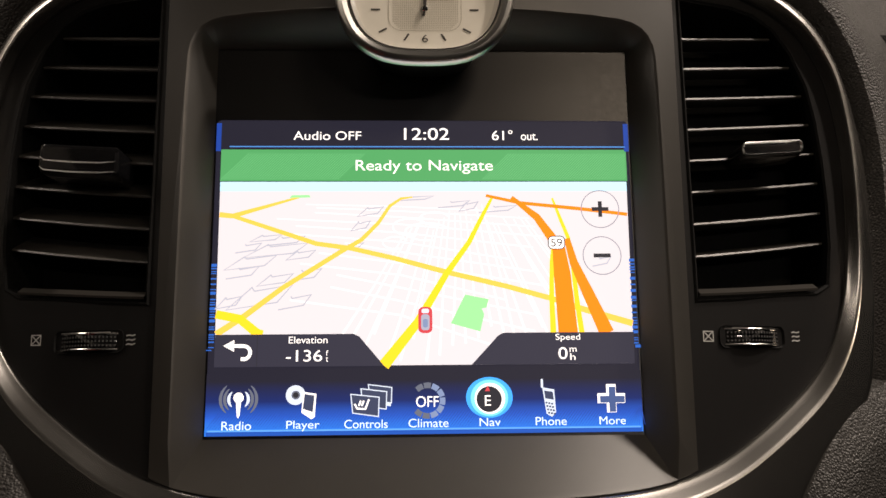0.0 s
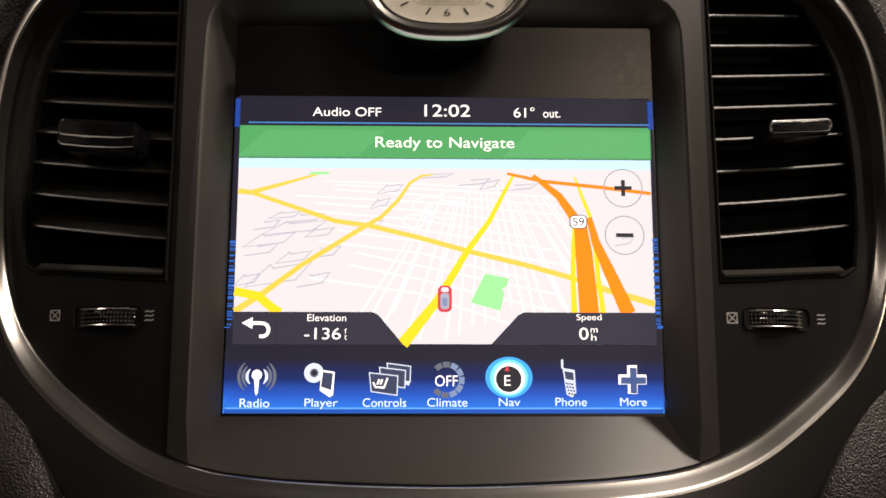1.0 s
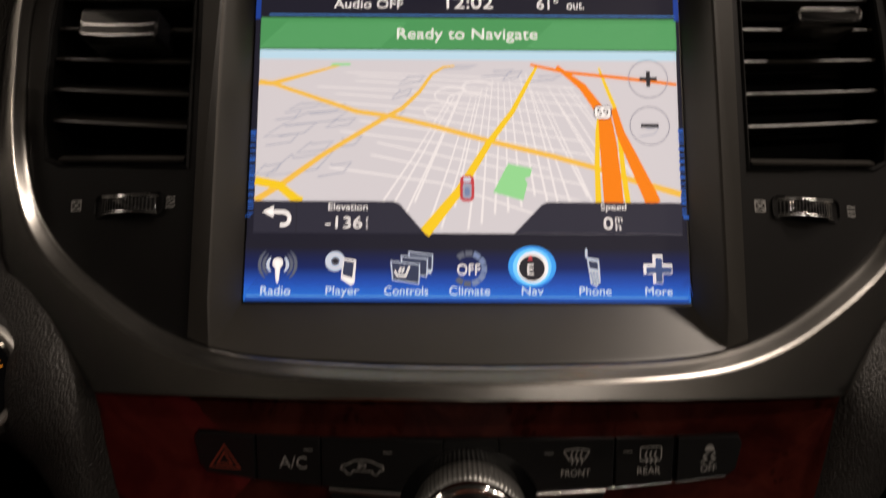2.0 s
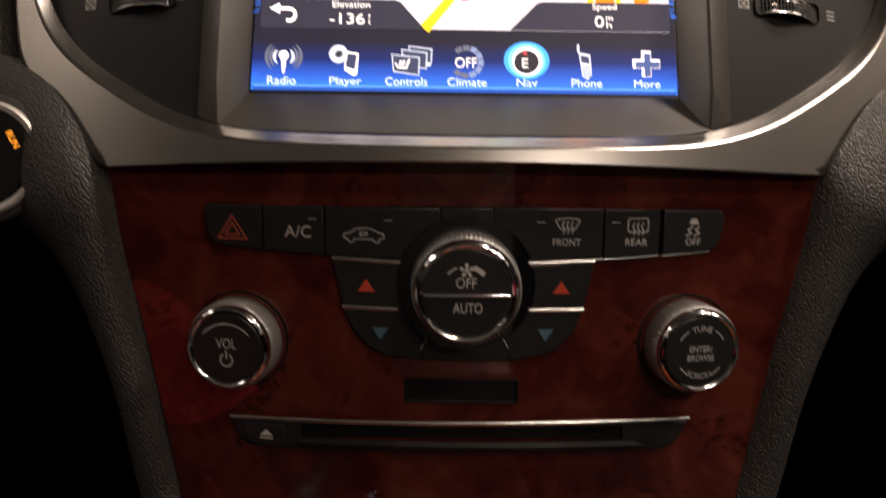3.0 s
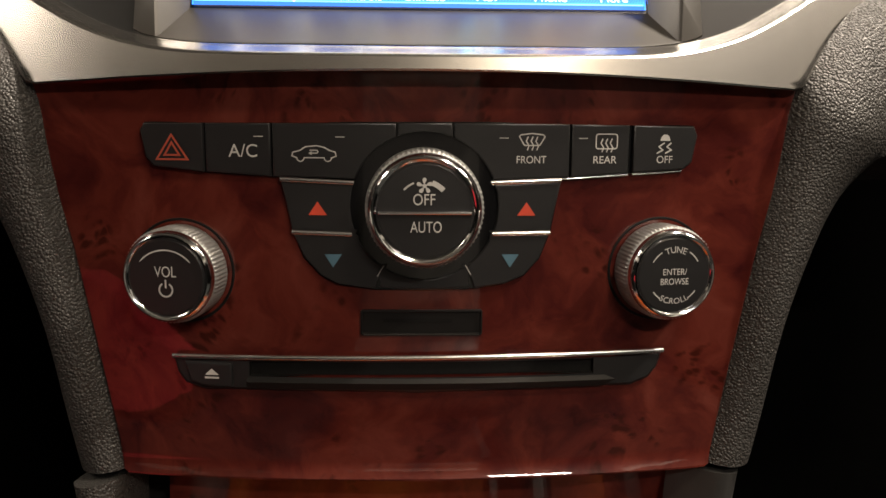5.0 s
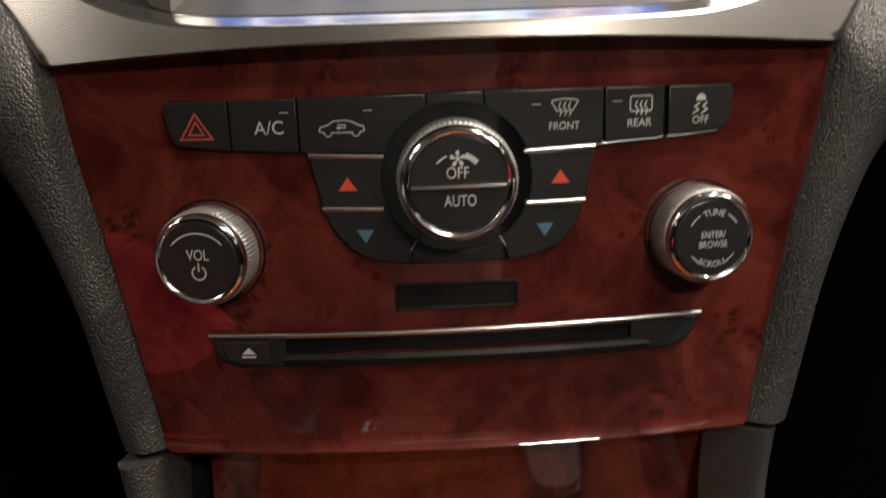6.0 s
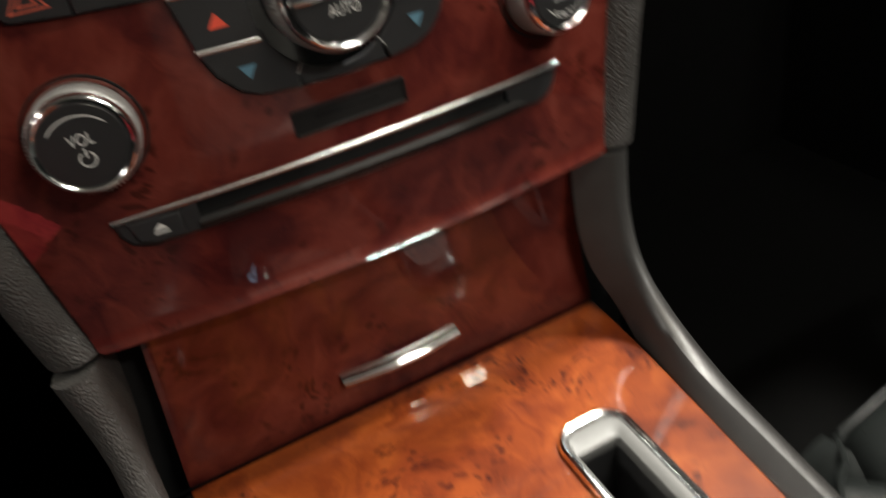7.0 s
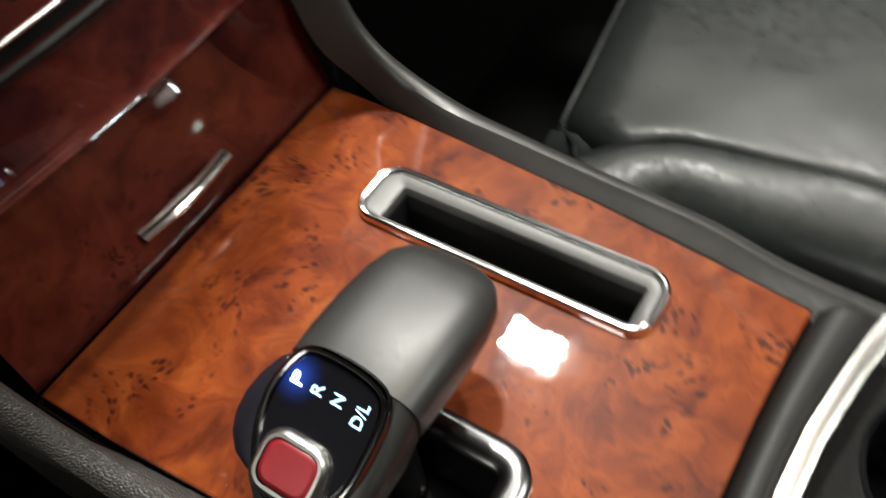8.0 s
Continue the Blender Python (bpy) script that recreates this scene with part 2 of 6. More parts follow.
def pad(surf, outline, low, high, edge=0.0008):
    """A raised plate with a rounded rim."""
    bm = bmesh.new()
    return band(bm, surf, outline, [(0, low), (0, high - edge), (-edge * 0.3, high - edge * 0.3), (-edge, high)], cap=True)


def stroke(bm, surf, pts, width, h, closed=False):
    """A flat ribbon along a line; width may be a list."""
    n, left, right = len(pts), [], []
    for i in range(n):
        a = Vector(pts[i - 1] if (i or closed) else pts[i])
        b = Vector(pts[(i + 1) % n] if (i < n - 1 or closed) else pts[i])
        p = Vector(pts[i])
        e, f = (p - a).normalized(), (b - p).normalized()
        m = Vector((-(e + f).y, (e + f).x))
        m = m.normalized() if m.length > 1e-9 else Vector((0, 1))
        if e.length > 0 and f.length > 0:
            m = m / max(0.5, m.dot(Vector((-f.y, f.x))))
        w = (width[i] if isinstance(width, (list, tuple)) else width) / 2
        left.append(surf(p.x + m.x * w, p.y + m.y * w, h))
        right.append(surf(p.x - m.x * w, p.y - m.y * w, h))
    loft(bm, [left, right], closed=closed)
    return bm


def bead(surf, pts, r, h):
    """A half-round bar along a line, standing on the surface."""
    bm, rings = bmesh.new(), []
    for i, p in enumerate(pts):
        d = (Vector(pts[min(i + 1, len(pts) - 1)]) - Vector(pts[max(i - 1, 0)])).normalized()
        rings.append([surf(p[0] - d.y * r * math.cos(k), p[1] + d.x * r * math.cos(k), h + r * math.sin(k)) for k in [math.pi * j / 8 for j in range(9)]])
    loft(bm, rings, closed=False)
    bm.faces.new([v for v in bm.verts[:9]])
    bm.faces.new([v for v in bm.verts[-9:]])
    return bm


def flat(surf, h, *outlines):
    bm = bmesh.new()
    for o in outlines:
        sheet(bm, surf, o, h)
    return bm


def lines(surf, h, width, *paths):
    bm = bmesh.new()
    for p in paths:
        loop = p[0] == p[-1]
        stroke(bm, surf, p[:-1] if loop else p, width, h, loop)
    return bm


def lettering(body, surf, u, v, w, tall, h, turn=0.0):
    """Built-in font, fitted into a box of w by tall round (u, v)."""
    cu = bpy.data.curves.new("type", "FONT")
    cu.body, cu.size = body, 1.0
    ob = new("type", cu)
    bpy.context.view_layer.update()
    me = bpy.data.meshes.new_from_object(ob.evaluated_get(bpy.context.evaluated_depsgraph_get()))
    bpy.data.objects.remove(ob)
    bpy.data.curves.remove(cu)
    bm = bmesh.new()
    bm.from_mesh(me)
    bpy.data.meshes.remove(me)
    xs, ys = [p.co.x for p in bm.verts], [p.co.y for p in bm.verts]
    x0, x1, y0, y1 = min(xs), max(xs), min(ys), max(ys)
    c, s = math.cos(radians(turn)), math.sin(radians(turn))
    for p in bm.verts:
        a, b = ((p.co.x - x0) / (x1 - x0) - 0.5) * w, ((p.co.y - y0) / (y1 - y0) - 0.5) * tall
        p.co = surf(u + a * c - b * s, v + a * s + b * c, h)
    return bm


def lathe(surf, u, v, profile, n=48, ridges=0, depth=0.0):
    """A turned body standing on a surface; profile: (radius, proud, ridged or not)."""
    bm, o = bmesh.new(), surf(u, v, 0)
    ax = (surf(u + 1e-4, v, 0) - surf(u - 1e-4, v, 0)).normalized()
    ay = (surf(u, v + 1e-4, 0) - surf(u, v - 1e-4, 0)).normalized()
    az = ax.cross(ay)
    n = ridges * 4 if ridges else n
    rings = []
    for r, h, *k in profile:
        ring = []
        for i in range(n):
            a = 2 * math.pi * i / n
            q = r - (depth if k and k[0] and i % 4 in (0, 3) else 0)
            ring.append(o + q * math.cos(a) * ax + q * math.sin(a) * ay + h * az)
        rings.append(ring)
    loft(bm, rings, cap_first=True, cap_last=True)
    return bm


def box(lo, hi, edge=0.0):
    bm = bmesh.new()
    bmesh.ops.create_cube(bm, size=1.0)
    for p in bm.verts:
        p.co = Vector([l + (c + 0.5) * (g - l) for l, g, c in zip(lo, hi, p.co)])
    if edge:
        bmesh.ops.bevel(bm, geom=bm.edges[:], offset=edge, segments=3, profile=0.5, affect="EDGES")
    return bm


# ---------- silver surround of the centre stack ----------
RING = mirror([(0, -0.0886), (0.03, -0.0881), (0.06, -0.0868), (0.08, -0.085), (0.093, -0.0826), (0.105, -0.0788), (0.1172, -0.0734), (0.130, -0.0655),
               (0.144, -0.0558), (0.159, -0.0437), (0.1705, -0.029), (0.1778, -0.011), (0.1815, 0.006), (0.1832, 0.021), (0.1846, 0.046), (0.1836, 0.064),
               (0.180, 0.0844), (0.1748, 0.0955), (0.1668, 0.1061), (0.1556, 0.1135), (0.1472, 0.1173), (0.12, 0.1235), (0.07, 0.128), (0, 0.130)])
PLATE = mirror([(0, -0.1), (0.07, -0.0996), (0.137, -0.0984), (0.1405, -0.0968), (0.1462, -0.0880), (0.1566, -0.0726), (0.1695, -0.0605), (0.1822, -0.0540), (0.1885, -0.02), (0.1930, 0.021),
                (0.1942, 0.046), (0.1938, 0.059), (0.1917, 0.072), (0.1886, 0.0848), (0.1838, 0.0975), (0.1755, 0.1100), (0.1675, 0.1168), (0.1595, 0.1210), (0.148, 0.1250), (0.12, 0.1310), (0.07, 0.1350), (0, 0.1370)])


def ring_line(d_):
    """The ring's inner edge moved outwards; the bevel narrows to a thin bead round the top."""
    near, far = ccw(RING), offset(RING, 0.0072)
    out = []
    for p, q in zip(near, far):
        k = d_ / 0.0072 * (1.0 - 0.72 * min(1.0, max(0.0, (p[1] + 0.050) / 0.085)))
        out.append((p[0] + (q[0] - p[0]) * k, p[1] + (q[1] - p[1]) * k))
    return out


def spokes(outline, n=264, cy=0.02):
    """The outline met by n rays from the middle of the screen."""
    out, pts = [], ccw(outline)
    for i in range(n):
        a = 2 * math.pi * i / n
        dx, dy, best = math.cos(a), math.sin(a), 0.0
        for (x0, y0), (x1, y1) in zip(pts, pts[1:] + pts[:1]):
            ex, ey = x1 - x0, y1 - y0
            det = ex * dy - ey * dx
            if abs(det) < 1e-12:
                continue
            k = (dx * (y0 - cy) - dy * x0) / det
            if -1e-9 <= k <= 1 + 1e-9:
                best = max(best, (x0 + ex * k) * dx + (y0 + ey * k - cy) * dy)
        out.append((best * dx, cy + best * dy))
    return out


RING = soften(RING, 2)
surround = thing("console_surround", on_upper(0, -0.1), "satin silver surround framing the screen and air vents", "trim")
bm = bmesh.new()
loft(bm, [[on_upper(x, y, h) for x, y in ring_line(d_)] for d_, h in [(0, -0.006), (0.0002, -0.0036), (0.0005, -0.0028), (0.0011, -0.0023), (0.0030, -0.0004), (0.0052, 0.0022), (0.0062, 0.0032), (0.0072, 0.0036)]])
part("bevelled_ring", bm, SILVER, surround)
bm = bmesh.new()
near, far, rings = spokes(ring_line(0.0072)), spokes(soften(PLATE, 1)), []
for k in range(9):
    w = k / 8
    ring = []
    for (x0, y0), (x1, y1) in zip(near, far):
        fall = 0.0046 * min(1.0, max(0.0, (y0 + 0.010) / 0.075)) * w * w
        ring.append(on_upper(x0 + (x1 - x0) * w, y0 + (y1 - y0) * w, 0.0036 - fall))
    rings.append(ring)
rings.append([on_upper(x * 1.003, 0.02 + (y - 0.02) * 1.004, 0.0030 - 0.0046 * min(1.0, max(0.0, (y0 + 0.010) / 0.075))) for (x, y), (x0, y0) in zip(far, near)])
rings.append([on_upper(x * 1.004, 0.02 + (y - 0.02) * 1.005 + 0.0085 * min(1.0, max(0.0, (-0.07 - y) / 0.02)), -0.012) for x, y in far])
loft(bm, rings)
part("face_plate", bm, SILVER, surround)

# black face inside the ring, with openings for the screen and the two vents
VENT = [(0.1085, -0.0122), (0.125, -0.0112), (0.164, -0.0078), (0.1700, -0.0045), (0.1728, 0.012), (0.1735, 0.03), (0.1730, 0.05), (0.1712, 0.068), (0.1680, 0.083), (0.161, 0.0975), (0.153, 0.107),
        (0.1436, 0.1120), (0.1326, 0.1142), (0.1085, 0.1150)]
VENTS = [VENT, [(-x, y) for x, y in reversed(VENT)]]
HOOD_OUT = mirror([(0, -0.0884), (0.06, -0.0866), (0.08, -0.0848), (0.0925, -0.0824), (0.1005, -0.0798), (0.1035, -0.0780), (0.1045, 0.118), (0.1, 0.1245), (0, 0.1295)])
HOOD_IN = mirror([(0, -0.0872), (0.03, -0.0867), (0.06, -0.0854), (0.08, -0.0836), (0.0920, -0.0814), (0.0950, -0.0804), (0.0952, -0.02), (0.0952, 0.040), (0.0950, 0.085), (0.0935, 0.0945), (0.0880, 0.1005), (0.078, 0.1025), (0.04, 0.1035), (0, 0.1038)])
HOOD_IN = soften(HOOD_IN, 1)
face = thing("vent_fascia", on_upper(0, -0.08), "matte black fascia carrying both air vents", "trim")
for s in (1, -1):
    bm = bmesh.new()
    sheet(bm, on_upper, RING, -0.0045, [HOOD_OUT] + VENTS, cuts=0.01)
    bmesh.ops.delete(bm, geom=[f for f in bm.faces if s * f.calc_center_median().x < 0], context="FACES")
    part("face_panel", bm, MATTE, face)

hood = thing("screen_hood", on_upper(0, -0.08), "satin black recessed frame round the touch screen", "frame")
bm = bmesh.new()
sheet(bm, on_upper, offset(HOOD_OUT, -0.0003), -0.0025, [offset(HOOD_IN, 0.0008)], cuts=0.01)
band(bm, on_upper, offset(HOOD_OUT, -0.0003), [(0, -0.0025), (0.0002, -0.0030), (0.0002, -0.0075)])


def sink_foot(bm):
    """Along the foot the frame lies just under the silver ring's edge."""
    for p in bm.verts:
        v_ = (p.co - SCREEN_AT).dot(LEAN_V)
        p.co -= LEAN_N * 0.0019 * min(1.0, max(0.0, (-0.0740 - v_) / 0.006))
    return bm


part("front_frame", sink_foot(bm), FRAME, hood)
bm = bmesh.new()
deep = [(max(-0.0862, min(0.0862, x)), max(-0.0650, min(0.0950, y))) for x, y in ccw(HOOD_IN)]
loft(bm, [[on_upper(x, y, -0.0025) for x, y in offset(HOOD_IN, 0.0008)], [on_upper(x, y, -0.0029) for x, y in offset(HOOD_IN, 0.0002)],
          [on_upper(x, y, -0.0036) for x, y in offset(HOOD_IN, -0.0006)], [on_screen(x, y, -0.0002) for x, y in deep]])
part("recess_wall", sink_foot(bm), FRAME, hood)

# ---------- touch screen and its picture ----------
screen = thing("touch_screen", on_screen(0, -0.064), "lit navigation touch screen with map and menu row", "screen")
part("glass_panel", pad(on_screen, rrect(0, 0.0150, 0.176, 0.163, 0.003), -0.004, -0.0008), PANE, screen)
G = 2.05
UI_BLACK = glow("screen_black", (0.013, 0.013, 0.022), G)
UI_GREY = glow("screen_slate", (0.026, 0.026, 0.040), G)
UI_GREEN = glow("screen_green", (0.055, 0.28, 0.095), G)
UI_GREEN2 = glow("screen_light_green", (0.09, 0.36, 0.14), G)
UI_WHITE = glow("screen_white", (0.92, 0.90, 0.86), G)
UI_ROAD = glow("screen_street_white", (0.74, 0.73, 0.72), G)
UI_MAP = glow("screen_map_paper", (0.56, 0.555, 0.575), G)
UI_SKY = glow("screen_map_sky", (0.42, 0.64, 0.76), G)
UI_YELLOW = glow("screen_yellow", (0.78, 0.47, 0.07), G)
UI_YELLOW2 = glow("screen_bright_yellow", (0.80, 0.54, 0.02), G)
UI_ORANGE = glow("screen_orange", (0.82, 0.20, 0.006), G)
UI_PARK = glow("screen_park_green", (0.24, 0.62, 0.26), G)
UI_BLOCK = glow("screen_block_grey", (0.36, 0.38, 0.44), G)
UI_BLUE = glow("screen_blue", (0.010, 0.045, 0.26), G)
UI_CYAN = glow("screen_cyan_line", (0.08, 0.30, 0.72), G)
UI_HALO = glow("screen_blue_halo", (0.03, 0.33, 0.85), G)
UI_SILVER = glow("screen_icon_silver", (0.52, 0.60, 0.70), G)
UI_STEEL = glow("screen_icon_steel", (0.16, 0.22, 0.36), G)
UI_DUSK = glow("screen_icon_dusk", (0.035, 0.045, 0.085), G)
UI_SMOKE = glow("screen_icon_smoke", (0.10, 0.115, 0.15), G)
UI_CAPTION = glow("screen_caption_blue_white", (0.62, 0.78, 0.92), G)
UI_RED = glow("screen_red", (0.50, 0.05, 0.06), G)
UI_INK = glow("screen_ink", (0.02, 0.02, 0.025), G)


def fade(name, low, high, z_low, z_high):
    """A lit picture area whose colour runs from low to high up the glass."""
    m, t, b = nodes_of(name)
    place = t.nodes.new("ShaderNodeTexCoord").outputs["Object"]
    sep = t.nodes.new("ShaderNodeSeparateXYZ")
    t.links.new(place, sep.inputs[0])
    g = node(t, "ShaderNodeMapRange")
    g.inputs["From Min"].default_value, g.inputs["From Max"].default_value = z_low, z_high
    t.links.new(sep.outputs[2], g.inputs[0])
    t.links.new(ramp(t, g.outputs[0], [(0.0, low), (0.15, [0.5 * a + 0.5 * c for a, c in zip(low, (0.012, 0.13, 0.62))]), (0.34, (0.011, 0.075, 0.42)), (0.62, (0.008, 0.018, 0.10)), (1.0, high)]), b.inputs["Emission Color"])
    b.inputs["Emission Strength"].default_value, b.inputs["Specular IOR Level"].default_value = G, 0.2
    b.inputs["Base Color"].default_value = (0.01, 0.01, 0.012, 1)
    return m


BAR = fade("screen_menu_blue", (0.012, 0.16, 0.62), (0.013, 0.013, 0.022), on_screen(0, -0.0635).z, on_screen(0, -0.043).z)
part("backlit_ground", pad(on_screen, rrect(0, 0, 0.171, 0.128, 0.002), -0.0006, 0.0), UI_BLACK, screen)
part("menu_bar", flat(on_screen, 0.00006, soften([(-0.0855, -0.0638), (0.0855, -0.0638), (0.0855, -0.040), (-0.0855, -0.040)], 0)), BAR, screen)
# hatching of the menu bar
bm = bmesh.new()
for i in range(150):
    x = -0.085 + i * 0.00115
    stroke(bm, on_screen, [(x, -0.0612), (x + 0.006 if x < 0.079 else 0.085, -0.0535)], 0.00022, 0.00010)
part("bar_hatching", bm, glow("screen_hatch_blue", (0.012, 0.05, 0.28), G), screen)
part("bar_line", flat(on_screen, 0.00012, [(-0.0845, -0.0622), (0.0845, -0.0622), (0.0845, -0.0616), (-0.0845, -0.0616)]), UI_CYAN, screen)
part("bar_foot", flat(on_screen, 0.00012, [(-0.085, -0.0638), (0.085, -0.0638), (0.085, -0.0622), (-0.085, -0.0622)]), glow("screen_foot_blue", (0.008, 0.07, 0.36), G), screen)
for s in (-1, 1):
    x = s * 0.0845
    part("corner_glow", flat(on_screen, 0.00012, [(x - 0.001, 0.0505), (x + 0.001, 0.0505), (x + 0.001, 0.0625), (x - 0.001, 0.0625)]), UI_BLUE, screen)
    bm = bmesh.new()
    random.seed(5 + s)
    y = -0.031
    while y < 0.004:
        w = random.choice((0.0004, 0.0006, 0.0012))
        x0 = s * (0.0832 if y > -0.03 else 0.084)
        sheet(bm, on_screen, [(x0, y), (x0 + s * 0.0022, y), (x0 + s * 0.0022, y + w), (x0, y + w)], 0.00012)
        y += w + random.choice((0.0004, 0.0007, 0.0016))
    tagged(part("edge_pattern", bm, glow("screen_tick_blue", (0.015, 0.10, 0.42), G), screen), kind="stuff")
part("status_line", flat(on_screen, 0.00012, [(-0.08, 0.0522), (0.084, 0.0522), (0.084, 0.0527), (-0.08, 0.0527)]), glow("screen_status_blue", (0.05, 0.20, 0.50), G), screen)
banner = part("green_banner", flat(on_screen, 0.00008, [(-0.0833, 0.0378), (0.0842, 0.0378), (0.0842, 0.0512), (-0.0833, 0.0512)]), UI_GREEN, screen)
for lo_, hi_ in ((-0.0830, -0.034), (0.024, 0.0835)):
    bm = bmesh.new()
    x = lo_
    while x < hi_ - 0.0008:
        stroke(bm, on_screen, [(x, 0.0385), (min(x + 0.011, 0.0838), 0.0385 + min(0.011, 0.0838 - x))], 0.00032, 0.00012)
        x += 0.0011
    tagged(part("banner_hatching", bm, UI_GREEN2, screen), kind="stuff")

MAP = [(-0.0828, -0.0372), (0.0834, -0.0372), (0.0838, 0.0375), (-0.0832, 0.0375)]
carto = part("road_map", flat(on_screen, 0.00006, MAP), UI_MAP, screen, "pale perspective street map")
part("map_sky", flat(on_screen, 0.0001, [(-0.0832, 0.0335), (0.0838, 0.0335), (0.0838, 0.0375), (-0.0832, 0.0375)]), UI_SKY, carto)
# small streets converge on the skyline
random.seed(11)


def street(pts, w):
    part("street", stroke(bmesh.new(), on_screen, pts, w, 0.00012), UI_ROAD, carto)


for i in range(26):
    x = -0.036 + i * 0.0052
    xt = 0.012 + (x - 0.01) * 0.42
    y0, y1 = -0.036 + random.random() * 0.014, 0.030 - abs(i - 12) * 0.0007 - random.random() * 0.008
    if abs(x) < 0.08:
        street([(x, y0), ((x + xt) / 2 + 0.0012 * (random.random() - 0.3), (y0 + y1) / 2), (xt, y1)], [0.0009, 0.0006, 0.0003])
for i in range(14):
    y = -0.033 + 0.066 * (1 - (1 - i / 14) ** 1.5) * 0.92
    tilt = 0.012 * (1 - i / 15)
    xa, xb = -0.062 + random.random() * 0.03, 0.05 - random.random() * 0.02
    if y - tilt > -0.036:
        street([(xa, y + tilt * 0.9), (-0.01, y + 0.3 * tilt), (xb, y - tilt)], 0.0007 - i * 0.00003)
for cx, cy, r, k in ((-0.006, 0.0185, 0.007, 0.5), (0.004, 0.022, 0.006, 0.45), (-0.012, 0.012, 0.005, 0.5), (0.001, 0.0165, 0.009, 0.4)):
    street([(cx + r * math.cos(radians(a_)), cy + k * r * math.sin(radians(a_))) for a_ in range(20, 291, 18)], 0.0005)
# outlines of blocks
for cx, cy, w, t in [(-0.066, -0.010, 0.02, 0.010), (-0.052, -0.012, 0.010, 0.006), (-0.048, -0.001, 0.010, 0.005), (-0.070, 0.004, 0.016, 0.006), (-0.060, 0.009, 0.02, 0.006),
                     (-0.073, 0.0, 0.010, 0.005), (-0.056, 0.013, 0.012, 0.004), (-0.026, 0.019, 0.006, 0.004), (-0.022, 0.025, 0.008, 0.004), (0.012, 0.028, 0.010, 0.003),
                     (0.03, 0.026, 0.012, 0.003), (0.018, 0.027, 0.006, 0.004), (0.072, 0.004, 0.006, 0.004), (-0.004, 0.0305, 0.012, 0.002), (-0.030, 0.0105, 0.008, 0.003),
                     (-0.078, -0.012, 0.008, 0.005), (-0.064, 0.014, 0.010, 0.003), (-0.050, 0.007, 0.009, 0.004), (-0.071, 0.010, 0.008, 0.004), (-0.060, -0.003, 0.011, 0.005)]:
    k = w * 0.3
    pts = [(cx - w / 2 - k / 2, cy - t / 2), (cx + w / 2 - k / 2, cy - t * 0.2), (cx + w / 2 + k / 2, cy + t / 2), (cx - w * 0.1, cy + t * 0.25), (cx - w * 0.3 + k / 2, cy + t * 0.4)]
    part("block_outline", stroke(bmesh.new(), on_screen, pts, 0.0005, 0.00014, random.random() < 0.5), UI_BLOCK, carto)
ROADS = [
    ([(-0.083, 0.0238), (-0.0777, 0.0232), (-0.051, 0.031)], [0.0022, 0.002, 0.0008], UI_YELLOW),
    ([(-0.0777, 0.0232), (-0.0438, 0.0117), (-0.0301, 0.0098), (-0.0119, 0.0055), (0.0086, -0.0001), (0.0336, -0.0062), (0.0518, -0.0113), (0.0615, -0.0148), (0.0834, -0.0213)],
     [0.0016, 0.0019, 0.0019, 0.002, 0.0021, 0.0021, 0.0022, 0.0024, 0.0026], UI_YELLOW),
    ([(-0.0825, -0.0245), (-0.0722, -0.0178), (-0.0569, -0.0062), (-0.0347, 0.0079), (-0.0256, 0.0133), (-0.0188, 0.0203), (-0.0142, 0.0273), (-0.0096, 0.0304), (-0.005, 0.031)],
     [0.0026, 0.0024, 0.002, 0.0019, 0.0017, 0.0015, 0.0013, 0.001, 0.0006], UI_YELLOW),
    ([(-0.0829, -0.0166), (-0.0735, -0.0185), (-0.0665, -0.0242), (-0.0642, -0.0246)], [0.0034, 0.0034, 0.0036, 0.003], UI_YELLOW2),
    ([(-0.0165, -0.0372), (-0.0029, -0.0201), (0.0086, -0.0008), (0.0179, 0.012), (0.0239, 0.0237), (0.028, 0.0313)], [0.0046, 0.0034, 0.0025, 0.002, 0.0016, 0.001], UI_YELLOW2),
    ([(0.0512, -0.025), (0.051, -0.010), (0.0515, 0.004), (0.0525, 0.013)], [0.0024, 0.002, 0.0017, 0.0012], UI_YELLOW2),
    ([(0.0627, -0.025), (0.0612, -0.012), (0.0600, 0.004), (0.0585, 0.014), (0.0555, 0.022), (0.0525, 0.0305)], [0.0022, 0.002, 0.0018, 0.0016, 0.0014, 0.0008], UI_YELLOW2),
    ([(0.0252, 0.0316), (0.0391, 0.0285), (0.0636, 0.026), (0.0834, 0.0236)], [0.0012, 0.0014, 0.0015, 0.0014], UI_ORANGE),
    ([(0.0357, 0.0308), (0.0459, 0.0225), (0.0514, 0.0145), (0.0545, 0.0095), (0.0556, -0.001), (0.0572, -0.025)], [0.0016, 0.003, 0.0038, 0.0052, 0.0068, 0.0078], UI_ORANGE),
    ([(0.0580, 0.0135), (0.0605, 0.0035), (0.0652, -0.0075), (0.0728, -0.0252)], [0.0024, 0.0034, 0.0046, 0.0060], UI_ORANGE),
]
for i, (pts, w, m) in enumerate(ROADS):
    part("main_road", stroke(bmesh.new(), on_screen, pts, w, 0.00018 + 0.00001 * i), m, carto)
part("park_patch", flat(on_screen, 0.00016, [(0.0160, -0.0093), (0.0255, -0.0112), (0.0246, -0.0145), (0.0226, -0.0150), (0.0236, -0.0172), (0.0219, -0.0241), (0.0102, -0.0208)]), UI_PARK, carto)
